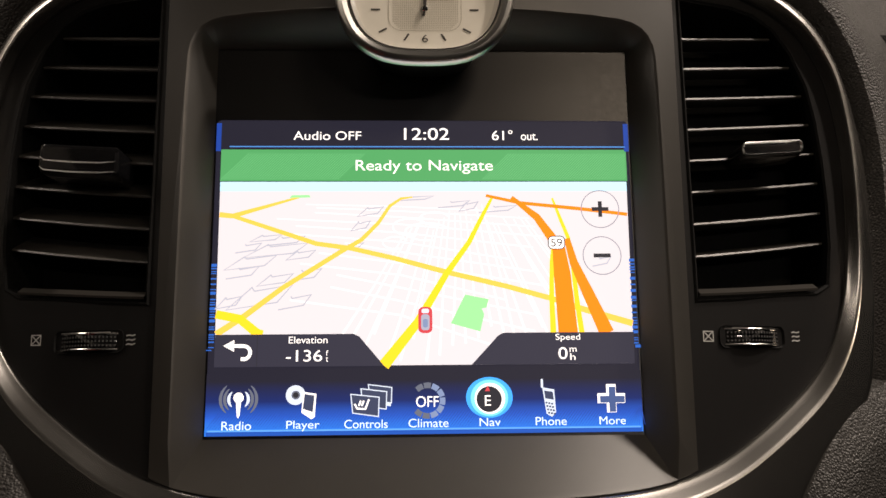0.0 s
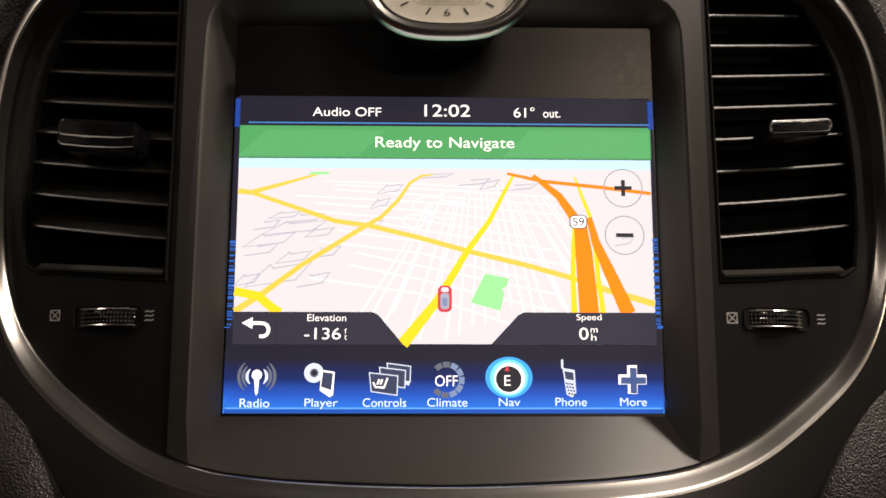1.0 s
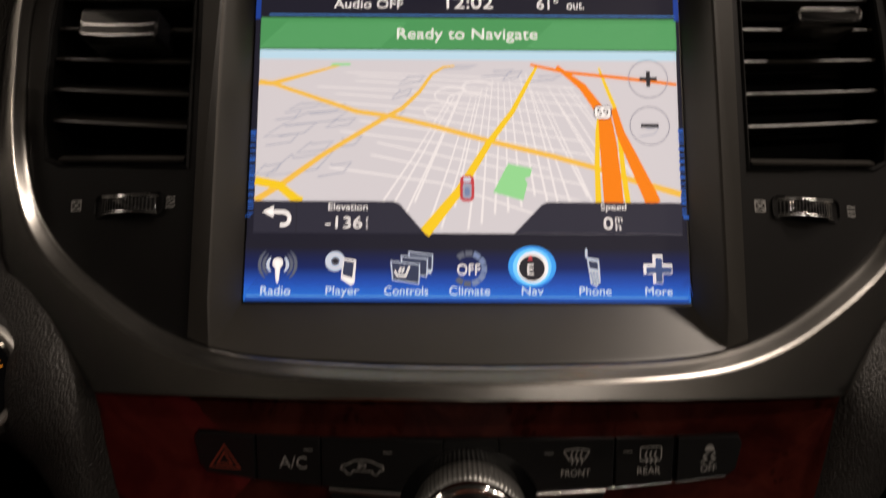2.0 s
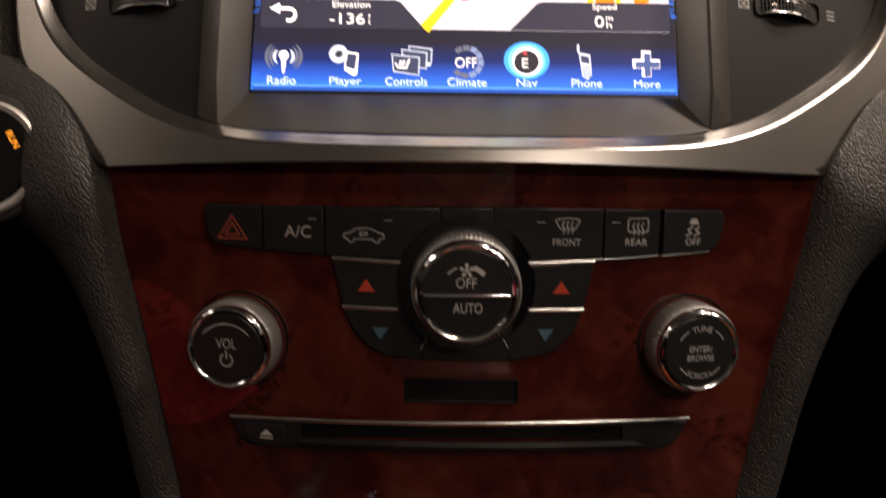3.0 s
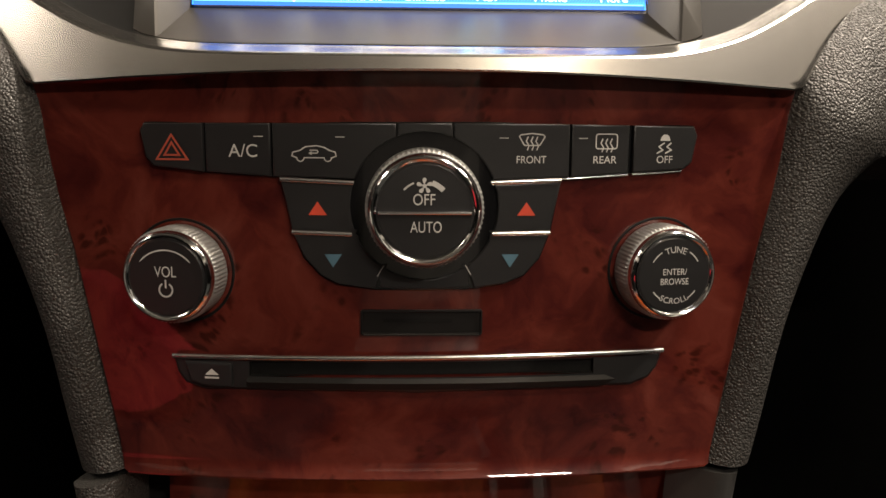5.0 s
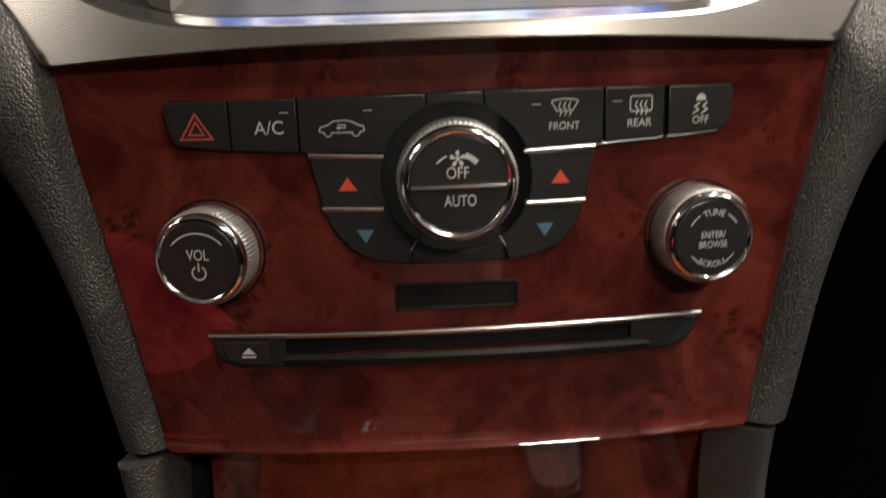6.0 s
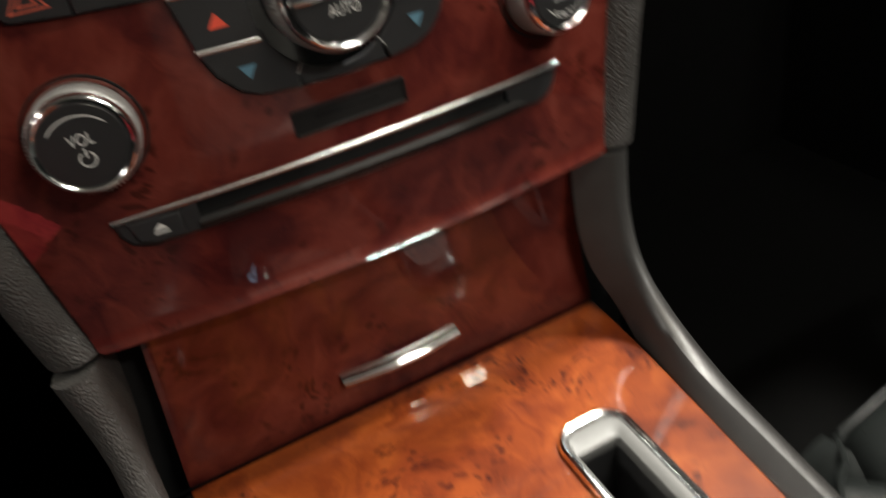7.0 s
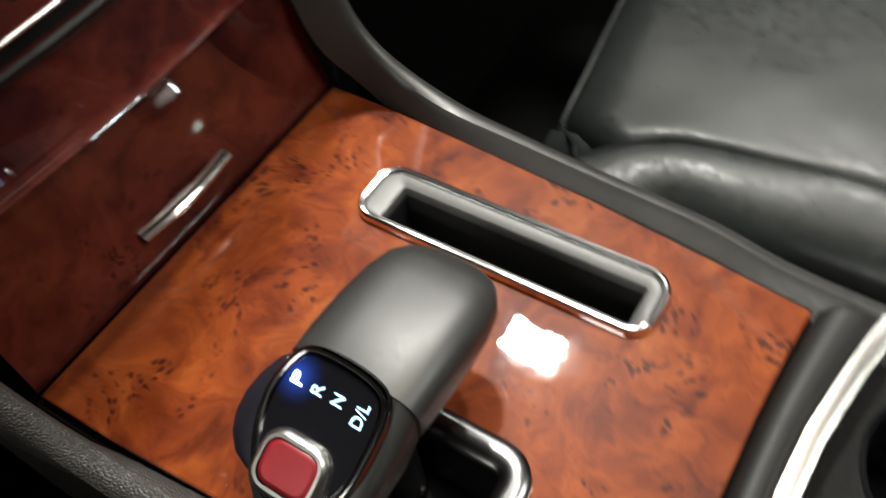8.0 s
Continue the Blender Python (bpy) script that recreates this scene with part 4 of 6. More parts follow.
def key(outline, name="key", high=0.0020):
    return part(name, pad(on_wood, offset(outline, -GAP), 0.0003, high, 0.0005), KEY, cluster)


R = 0.0262
hx, hy = HUB
k_haz = key([(-0.0983, 0.0484), (-0.0998, 0.0458), (-0.0980, 0.0364), (-0.0953, 0.0331), (-0.0768, 0.0312), (-0.0768, 0.0485)], "hazard_key", 0.0026)
k_ac = key([(-0.0764, 0.0312), (-0.0530, 0.0298), (-0.0530, 0.0486), (-0.0764, 0.0485)], "cooling_key")
k_rec = key([(-0.0526, 0.0298), (-0.0245, 0.0291), *arc(hx, hy, R, 159, 112, 6), (-0.0090, 0.0489), (-0.0526, 0.0486)], "recirculation_key")
k_fr = key([(0.0110, 0.0491), *arc(hx, hy, R, 67, 21, 6), (0.0262, 0.0291), (0.0526, 0.0298), (0.0526, 0.0489)], "front_defrost_key")
k_re = key([(0.0530, 0.0298), (0.0745, 0.0313), (0.0745, 0.0487), (0.0530, 0.0489)], "rear_defrost_key")
k_esc = key([(0.0757, 0.0314), (0.0952, 0.0327), (0.0985, 0.0352), (0.1003, 0.0450), (0.0988, 0.0483), (0.0757, 0.0487)], "traction_key", 0.0026)
k_ul = key([(-0.0498, 0.0284), (-0.0245, 0.0276), *arc(hx, hy, R, 162, 200, 5), (-0.0238, 0.0108), (-0.0462, 0.0108)], "temperature_up_key")
k_ur = key([(0.0498, 0.0284), (0.0462, 0.0108), (0.0248, 0.0108), *arc(hx, hy, R, -20, 18, 5), (0.0262, 0.0276)], "temperature_up_key")
k_dl = key([(-0.0458, 0.0094), (-0.0232, 0.0094), *arc(hx, hy, R, 203, 230, 5), (-0.0142, -0.0018), (-0.0168, -0.0104), (-0.030, -0.0086), (-0.0362, -0.0054), (-0.0420, 0.0010)], "temperature_down_key")
k_dr = key([(0.0458, 0.0094), (0.0425, 0.0008), (0.0370, -0.0054), (0.030, -0.0084), (0.0188, -0.0102), (0.0160, -0.0018), *arc(hx, hy, R, -50, -23, 5), (0.0245, 0.0094)], "temperature_down_key")
key([(-0.0086, 0.0489), *arc(hx, hy, R, 112, 67, 6), (0.0106, 0.0491)], "blank_key", 0.0016)
key([(-0.0155, -0.0098), (-0.0133, -0.0020), *arc(hx, hy, R, 236, 304, 8), (0.0152, -0.0020), (0.0176, -0.0098), (0.0, -0.0107)], "blank_key", 0.0016)
for x0, y0, x1, y1, k in ((-0.0500, 0.0290, -0.0240, 0.0279, k_ul), (0.0246, 0.0281, 0.0498, 0.0290, k_ur), (-0.0462, 0.0102, -0.0249, 0.0096, k_dl), (0.0252, 0.0098, 0.0462, 0.0101, k_dr)):
    part("chrome_strip", bead(on_wood, [(x0 + (x1 - x0) * i / 4, y0 + (y1 - y0) * i / 4) for i in range(5)], 0.0009, 0.0018), STRIP, k, "thin chrome strip")
part("chrome_strip", bead(on_wood, [(0.0506, 0.0293), (0.0580, 0.0298), (0.0660, 0.0303), (0.0745, 0.0309)], 0.0004, 0.0010), STRIP, k_re, "thin chrome strip")
part("chrome_strip", bead(on_wood, [(0.0760, 0.0310), (0.0850, 0.0315), (0.0950, 0.0321)], 0.0004, 0.0010), STRIP, k_esc, "thin chrome strip")
for x0, y0, x1, y1 in ((-0.0136, -0.0016, -0.0160, -0.0056), (0.0156, -0.0014, 0.0176, -0.0050)):
    part("scale_mark", stroke(bmesh.new(), on_wood, [(x0, y0), (x1, y1)], 0.0003, 0.0022), PRINT, cluster)

K = 0.0022
tri = lambda cx, cy, a, b: [(cx - a, cy - b), (cx + a, cy - b), (cx, cy + b)]
t1, t2 = tri(-0.0882, 0.0399, 0.0056, 0.0043), tri(-0.0882, 0.0393, 0.0027, 0.0022)
part("hazard_mark", lines(on_wood, K + 0.0006, 0.0007, t1 + [t1[0]], t2 + [t2[0]]), surface("dull_red_print", (0.38, 0.07, 0.04), 0.5), k_haz)
part("lettering", lettering("A/C", on_wood, -0.0629, 0.0389, 0.0102, 0.0045, K), PRINT, k_ac)
car = [(-0.0456, 0.0372), (-0.0452, 0.0385), (-0.0428, 0.0391), (-0.0408, 0.0404), (-0.0368, 0.0408), (-0.0340, 0.0401), (-0.0322, 0.0391), (-0.0304, 0.0386), (-0.0301, 0.0372), (-0.0316, 0.0366)]
car += [(-0.0330 + 0.0013 * math.cos(radians(q)), 0.0366 - 0.0013 * math.sin(radians(q))) for q in range(0, 181, 30)] + [(-0.0426 + 0.0013 * math.cos(radians(q)), 0.0366 - 0.0013 * math.sin(radians(q))) for q in range(0, 181, 30)]
part("car_mark", lines(on_wood, K, 0.0004, car + [car[0]], [(-0.0394, 0.0392), (-0.0368, 0.0392), (-0.0364, 0.0387), (-0.0368, 0.0382), (-0.0392, 0.0382)], [(-0.0386, 0.0387), (-0.0394, 0.0382), (-0.0386, 0.0377)]), PRINT, k_rec)
scr = [(0.0342, 0.0444), (0.0348, 0.0450), (0.0388, 0.0455), (0.0428, 0.0450), (0.0434, 0.0444), (0.0416, 0.0414), (0.0410, 0.0413), (0.0366, 0.0413), (0.0360, 0.0414)]
heat = lambda cx, y: [(cx, y), (cx + 0.0006, y + 0.0016), (cx - 0.0004, y + 0.0032), (cx + 0.0003, y + 0.0048)]
part("windscreen_mark", lines(on_wood, K, 0.0004, scr + [scr[0]], *[heat(0.0388 + d_, 0.0396) for d_ in (-0.0017, 0, 0.0017)]), PRINT, k_fr)
part("lettering", lettering("FRONT", on_wood, 0.0387, 0.0363, 0.0106, 0.0026, K), PRINT, k_fr)
sq = rrect(0.0659, 0.0428, 0.0078, 0.0052, 0.0008, 2)
part("rear_window_mark", lines(on_wood, K, 0.0004, sq + [sq[0]], *[heat(0.0659 + d_, 0.0390) for d_ in (-0.0017, 0, 0.0017)]), PRINT, k_re)
part("lettering", lettering("REAR", on_wood, 0.0655, 0.0363, 0.0086, 0.0026, K), PRINT, k_re)
part("skid_mark", flat(on_wood, K + 0.0006, [(0.0858, 0.0431), (0.0862, 0.0445), (0.0870, 0.0453), (0.0884, 0.0453), (0.0892, 0.0445), (0.0896, 0.0431)]), PRINT, k_esc)
part("skid_trail", lines(on_wood, K + 0.0006, 0.0005, [(0.0846, 0.0386), (0.0868, 0.0398), (0.0854, 0.0410), (0.0874, 0.0424)], [(0.0878, 0.0386), (0.0900, 0.0398), (0.0884, 0.0410), (0.0900, 0.0424)]), PRINT, k_esc)
part("lettering", lettering("OFF", on_wood, 0.0877, 0.0364, 0.0060, 0.0026, K + 0.0006), PRINT, k_esc)
for u, k in ((-0.0573, k_ac), (-0.0287, k_rec), (0.0288, k_fr), (0.0573, k_re)):
    part("pilot_slit", flat(on_wood, K, [(u - 0.0016, 0.0437), (u + 0.0016, 0.0437), (u + 0.0016, 0.0440), (u - 0.0016, 0.0440)]), PRINT, k)
for s, k in ((-1, k_ul), (1, k_ur)):
    part("arrow_mark", flat(on_wood, K, tri(s * 0.0371 + 0.0002, 0.0188, 0.0033, 0.0024)), RED, k)
for s, k in ((-1, k_dl), (1, k_dr)):
    part("arrow_mark", flat(on_wood, K, [(s * 0.0317 - 0.0030, 0.0024), (s * 0.0317 + 0.0032, 0.0024), (s * 0.0317, -0.0024)]), BLUE, k)


def rotary_knob(u, v, r, tall, label, flare=1.03):
    """Knurled grip, chrome rim, black face; leans with the panel."""
    knob = thing("rotary_knob", on_wood(u, v), label, "knob", "rotary knobs on the control panel")
    ax, ex = on_wood(u, v), (on_wood(u + 1e-4, v) - on_wood(u - 1e-4, v)).normalized()
    ez = ex.cross(WOOD_V)

    def straight(x, y, h=0.0):
        # the knob's own flat plane, square to the panel where it stands
        return ax + (x - u) * ex + (y - v) * WOOD_V + h * ez

    # black ring stands for the dark reflection round the knob's foot
    part("foot_shade_ring", band(bmesh.new(), on_wood, circle(u, v, r * 1.16, 48), [(0.0002, -0.001), (0, 0.0003), (-0.0004, 0.0004), (-0.0018, -0.0006)], cap=True), MATTE, knob)
    part("grip", lathe(straight, u, v, [(r * flare, 0.0006), (r * flare, 0.0022, 1), (r * 1.03, tall * 0.70, 1), (r * 0.985, tall * 0.76)], 48, 72, 0.00035), KNURL, knob, "fine ribbed grey grip")
    part("chrome_rim", lathe(straight, u, v, [(r * 0.985, tall * 0.70), (r * 0.975, tall * 0.86), (r * 0.945, tall * 0.95), (r * 0.90, tall), (r * 0.855, tall * 0.985), (r * 0.82, tall * 0.93)], 64), CHROME, knob, "polished chrome rim")
    top = part("cap", lathe(straight, u, v, [(r * 0.825, tall * 0.88), (r * 0.82, tall * 0.935), (r * 0.79, tall * 0.965), (r * 0.5, tall * 0.975), (r * 0.2, tall * 0.98)], 48), KEY, knob)
    return straight, top, knob


hub_at, cap, hub = rotary_knob(HUB[0], HUB[1], 0.0199, 0.0168, "large chrome-rimmed fan knob with two push halves", 1.05)
part("split_bar", pad(hub_at, rrect(hx, hy - 0.0006, 0.0318, 0.0011, 0.0003, 2), 0.0160, 0.0176, 0.0003), CHROME, cap, "chrome bar across the face")
T = 0.0172
part("lettering", lettering("OFF", hub_at, hx - 0.0003, hy + 0.0040, 0.0074, 0.0038, T), PRINT, cap)
part("lettering", lettering("AUTO", hub_at, hx + 0.0003, hy - 0.0053, 0.0106, 0.0038, T), PRINT, cap)
bm = bmesh.new()
for k in range(5):
    a = radians(18 + 72 * k)
    blade = [(0.0004, 0.0), (0.0010, -0.20), (0.0022, -0.34), (0.0028, -0.12), (0.0027, 0.22), (0.0018, 0.42), (0.0010, 0.35)]
    sheet(bm, hub_at, soften([(hx - 0.0002 + q * math.cos(a + w), hy + 0.0086 + q * math.sin(a + w)) for q, w in blade], 1), T)
sheet(bm, hub_at, circle(hx - 0.0002, hy + 0.0086, 0.0007, 12), T + 0.00003)
part("fan_mark", bm, PRINT, cap)
part("fan_scale", stroke(bmesh.new(), hub_at, arc(hx - 0.0004, hy + 0.0012, 0.0090, 138, 112, 5), 0.0006, T), PRINT, cap)
part("fan_scale", stroke(bmesh.new(), hub_at, arc(hx - 0.0004, hy + 0.0012, 0.0088, 72, 42, 5), 0.0018, T), PRINT, cap)

vol_at, cap, vol = rotary_knob(-0.0871, -0.0049, 0.0167, 0.0142, "chrome-rimmed volume knob with power symbol")
cu_, cv_, T = -0.0871, -0.0049, 0.0143
part("lettering", lettering("VOL", vol_at, cu_, cv_ + 0.0022, 0.0078, 0.0038, T), PRINT, cap)
part("power_mark", lines(vol_at, T, 0.0006, arc(cu_, cv_ - 0.0042, 0.0024, 120, 420, 18), [(cu_, cv_ - 0.0036), (cu_, cv_ - 0.0006)]), PRINT, cap)
part("volume_arc", stroke(bmesh.new(), vol_at, arc(cu_, cv_ - 0.0020, 0.0118, 140, 40, 18), [0.0002] + [0.0005] * 17 + [0.0002], T), PRINT, cap)

tun_at, cap, tun = rotary_knob(0.0880, -0.0041, 0.0167, 0.0142, "chrome-rimmed tuning knob with curved lettering")
cu_, cv_ = 0.0880, -0.0041
part("lettering", lettering("ENTER/", tun_at, cu_, cv_ + 0.0013, 0.0090, 0.0023, T), PRINT, cap)
part("lettering", lettering("BROWSE", tun_at, cu_, cv_ - 0.0022, 0.0106, 0.0023, T), PRINT, cap)


def bent(cx, cy, r, up):
    """Maps plain lettering on to an arc round the middle of the knob."""
    def place(x, y, h=0.0):
        a = (x - cx) / r
        q = r + (y if up else -y)
        return tun_at(cx + q * math.sin(a), cy + (q if up else -q) * math.cos(a), h)
    return place


part("lettering", lettering("TUNE", bent(cu_, cv_, 0.0093, True), cu_, 0, 0.0082, 0.0023, T), PRINT, cap)
part("lettering", lettering("SCROLL", bent(cu_, cv_, 0.0093, False), cu_, 0, 0.0108, 0.0021, T), PRINT, cap)
for a0, a1 in ((150, 122), (58, 30), (-58, -36), (-144, -122)):
    part("tune_arc", stroke(bmesh.new(), tun_at, arc(cu_, cv_, 0.0098, a0, a1, 8), 0.0004, T), PRINT, cap)

# card slot
card = thing("card_slot", on_wood(0, -0.023), "matte black memory card slot in wood panel", "slot")
part("slot_frame", band(bmesh.new(), on_wood, rrect(0, -0.0230, 0.0440, 0.0092, 0.0008, 3), [(0.0003, -0.001), (0.0002, 0.0009), (-0.0004, 0.0010), (-0.0008, 0.0004)], cap=True), MATTE, card)
part("slit", flat(on_wood, 0.0006, rrect(-0.0015, -0.0222, 0.0250, 0.0014, 0.0003, 2)), DEEP, card)
part("lower_edge", stroke(bmesh.new(), on_wood, [(-0.021, -0.0274), (0.021, -0.0274)], 0.0003, 0.0011), FRAME, card)

# disc slot
CD = [(-0.0912, -0.0365), (-0.0900, -0.0425), (-0.0870, -0.0466), (-0.0800, -0.0488), (0, -0.0492), (0.0790, -0.0482), (0.0858, -0.0456), (0.0890, -0.0415), (0.0908, -0.0355)]
disc = thing("disc_slot", on_wood(0, -0.043), "black disc slot under a long chrome strip", "disc player")
SLOT = [(-0.0630, -0.0376), (-0.0630, -0.0434), (0.0640, -0.0428), (0.0640, -0.0372)]
bm = bmesh.new()
band(bm, on_wood, CD, [(0, -0.001), (0, 0.0012), (-0.0006, 0.0020), (-0.0012, 0.0022)])
sheet(bm, on_wood, offset(CD, -0.0012), 0.0022, [SLOT], cuts=0.012)
part("housing", bm, KEY, disc)
part("slot_throat", band(bmesh.new(), on_wood, SLOT, [(0, 0.0022), (-0.0002, 0.0012), (-0.0004, 0.0003)], cap=True), DEEP, disc)
bm = bmesh.new()
loft(bm, [[on_wood(-0.0640 + w * i / 10, v, h) for i in range(11)] for w, v, h in ((0.1320, -0.0434, 0.0020), (0.1365, -0.0452, 0.0034), (0.1320, -0.0478, 0.0024))], closed=False)
part("sloped_lip", bm, MATTE, disc)
part("chrome_strip", bead(on_wood, [(-0.0916 + 0.1828 * i / 24, -0.0364 + 0.0013 * i / 24) for i in range(25)], 0.0010, 0.0022), STRIP, disc, "long chrome strip")
eject = part("eject_key", pad(on_wood, [(-0.0868, -0.0380), (-0.0692, -0.0382), (-0.0692, -0.0474), (-0.0795, -0.0474), (-0.0850, -0.0455)], 0.0015, 0.0034, 0.0008), KEY, disc)
part("eject_mark", flat(on_wood, 0.0036, [(-0.0793, -0.0428), (-0.0741, -0.0428), (-0.0767, -0.0404)], [(-0.0793, -0.0442), (-0.0741, -0.0442), (-0.0741, -0.0435), (-0.0793, -0.0435)]), PRINT, eject)
part("sensor_window", flat(on_wood, 0.0024, rrect(-0.0660, -0.0425, 0.0050, 0.0060, 0.0005, 2)), KEY, disc)

# ---------- storage bin door below ----------
bin_ = thing("storage_bin_door", on_bin(0, 0), "closed glossy burl wood bin door with chrome pull", "door")


def on_door(u, v, h=0.0):
    # hollowed across its height
    return on_bin(u, v, h - 2.05 * max(0.0, v - 0.004) * max(0.0, 0.097 - v))


bm = bmesh.new()
n = 14
rows_ = []
for i in range(n + 1):
    v = -0.0030 + 0.0998 * i / n
    half = 0.1060 - 0.0080 * (i / n)
    lip = -0.0010 if i == 0 else 0.0
    rows_.append([on_door(half * a, v, lip) for a in (-1, -0.99, -0.6, -0.2, 0.2, 0.6, 0.99, 1)])
loft(bm, rows_, closed=False)
part("door_leaf", bm, SHADED_WOOD, bin_)
bm = bmesh.new()
loft(bm, [[on_bin(-0.0295 + 0.059 * i / 12, 0.0165 + d_, hh + 0.0030 * math.sin(math.pi * i / 12)) for i in range(13)] for d_, hh in ((-0.0030, -0.003), (-0.0027, -0.0002), (-0.0018, 0.0016), (-0.0006, 0.0025), (0.0006, 0.0026), (0.0018, 0.0018), (0.0026, 0.0002), (0.0030, -0.003))], closed=False)
part("pull", bm, CHROME, bin_, "slim chrome pull")
bm = bmesh.new()
loft(bm, [[Vector((x, 0.2720, 0.575)) for x in (-0.125, 0.125)], [Vector((x, 0.2720, 0.70)) for x in (-0.125, 0.125)], [Vector((x, 0.290, 0.81)) for x in (-0.14, 0.14)], [Vector((x, 0.345, 0.845)) for x in (-0.17, 0.17)]], closed=False)
solo("stack_carrier", bm, DEEP, "black plastic carrier behind the control panels", "panel", kind="structure")

# ---------- padded side rails of the stack and console ----------
# rows: inner edge, outer edge, crown and how proud, from the dash down and back along the tunnel
RAIL_UP = [((0.2620, 0.3350, 0.8612), (0.3000, 0.3380, 0.790), 0.010), ((0.2300, 0.3210, 0.8620), (0.2620, 0.3260, 0.788), 0.011), ((0.2045, 0.3080, 0.8614), (0.2370, 0.3130, 0.785), 0.012),
           ((0.1866, 0.2995, 0.8594), (0.2170, 0.3020, 0.783), 0.012), ((0.1700, 0.2905, 0.8540), (0.2010, 0.2935, 0.783), 0.012), ((0.1562, 0.2800, 0.8428), (0.1920, 0.2880, 0.786), 0.012),
           ((0.1455, 0.2705, 0.8290), (0.1850, 0.2830, 0.790), 0.011), ((0.1400, 0.2660, 0.8160), (0.1775, 0.2795, 0.790), 0.011), ((0.1368, 0.2640, 0.795), (0.1640, 0.2780, 0.778), 0.011),
           ((0.1305, 0.2600, 0.762), (0.1520, 0.2730, 0.760), 0.010), ((0.1250, 0.2560, 0.730), (0.1405, 0.2670, 0.730), 0.009), ((0.1205, 0.2515, 0.698), (0.1345, 0.2650, 0.697), 0.008),
           ((0.1170, 0.2475, 0.677), (0.1310, 0.2640, 0.675), 0.007)]
RAIL_LOW = [((0.1160, 0.2465, 0.6745), (0.1322, 0.2520, 0.6725), 0.009), ((0.1138, 0.2420, 0.648), (0.1285, 0.2440, 0.646), 0.007), ((0.1125, 0.2340, 0.624), (0.1262, 0.2320, 0.622), 0.006),
            ((0.1108, 0.2160, 0.603), (0.1245, 0.2120, 0.600), 0.0045), ((0.1085, 0.1860, 0.591), (0.1225, 0.1840, 0.585), 0.004), ((0.1060, 0.1500, 0.587), (0.1195, 0.1480, 0.578), 0.0045),
            ((0.1033, 0.1000, 0.582), (0.1155, 0.0980, 0.573), 0.004), ((0.0990, 0.0450, 0.578), (0.1105, 0.0430, 0.569), 0.004), ((0.0905, -0.0050, 0.574), (0.1030, -0.0070, 0.564), 0.004),
            ((0.0860, -0.1200, 0.566), (0.1000, -0.1220, 0.556), 0.004), ((0.0860, -0.3500, 0.550), (0.1000, -0.3520, 0.540), 0.004)]


def rail(rows, s, deep, steps=4):
    """A padded strip between two edges, bulging towards the cabin, with side walls."""
    fine = []
    n = len(rows)
    for i in range(n - 1):
        for j in range(steps):
            t = j / steps
            p = [rows[max(0, i - 1)], rows[i], rows[i + 1], rows[min(n - 1, i + 2)]]
            out = []
            for k in range(2):
                q = [Vector(r[k]) for r in p]
                out.append(0.5 * (2 * q[1] + (q[2] - q[0]) * t + (2 * q[0] - 5 * q[1] + 4 * q[2] - q[3]) * t * t + (3 * q[1] - q[0] - 3 * q[2] + q[3]) * t ** 3))
            out.append(p[1][2] + (p[2][2] - p[1][2]) * t)
            fine.append(out)
    fine.append([Vector(rows[-1][0]), Vector(rows[-1][1]), rows[-1][2]])
    rings = []
    for i, (a, b, hump) in enumerate(fine):
        along = (fine[min(i + 1, len(fine) - 1)][0] - fine[max(i - 1, 0)][0]).normalized()
        out = (b - a).cross(along).normalized()
        if out.y > 0.2 or out.z < -0.2:
            out = -out
        ring = [a - out * deep, a - out * 0.002]
        for k in range(1, 10):
            w = k / 10
            ring.append(a.lerp(b, w) + out * hump * (math.sin(math.pi * min(1.0, w * 0.92 + 0.05)) ** 0.8))
        ring += [b - out * 0.004, b - out * deep]
        rings.append([Vector((s * p.x, p.y, p.z)) for p in ring])
    bm = bmesh.new()
    loft(bm, rings, closed=True, cap_first=True, cap_last=True)
    return bm


def narrow(rows, by):
    """The same rail with its outer edge drawn in below the knob row."""
    out = []
    for i, o, h in rows:
        f = min(1.0, max(0.0, (0.82 - o[2]) / 0.10)) * min(1.0, max(0.0, (o[2] - 0.588) / 0.04))
        out.append((i, (o[0] - by * f, o[1] + 0.008 * f * (by > 0), o[2]), h * (1 - 0.35 * f * (by > 0))))
    return out


for s in (1, -1):
    bolster = thing("console_rail", (s * 0.12, 0.2, 0.56), "pebbled black padded rail beside the control panel", "console trim", "console side rails")
    part("knee_pad", rail(RAIL_UP, s, 0.03), LEATHER, bolster)
    part("lower_trim", rail(narrow(RAIL_LOW, 0.0070 if s > 0 else 0.0), s, 0.02), VINYL if s > 0 else LEATHER, bolster, "black vinyl lower trim")
    bm = bmesh.new()
    side = [(0.1330, 0.262, 0.665), (0.1290, 0.252, 0.640), (0.1265, 0.240, 0.614), (0.1250, 0.216, 0.592), (0.1230, 0.186, 0.578), (0.1160, 0.098, 0.566), (0.1035, -0.007, 0.557), (0.1005, -0.352, 0.533)]
    loft(bm, [[Vector((s * (x - (0.0085 if s > 0 else 0.004)), y, z)) for x, y, z in side], [Vector((s * x, y, 0.30)) for x, y, z in side]], closed=False)
    part("tunnel_side", bm, VINYL, bolster)

# start button in its pod on the driver's side
start = thing("start_button", (-0.1868, 0.285, 0.80), "round start stop button with silver ring", "button")


def on_pod(u, v, h=0.0):
    return Vector((-0.1895, 0.272, 0.8220)) + Vector((u, 0.18 * u, 0)) + v * Vector((0, 0.30, 0.954)) + h * Vector((0.1, -0.95, 0.28))


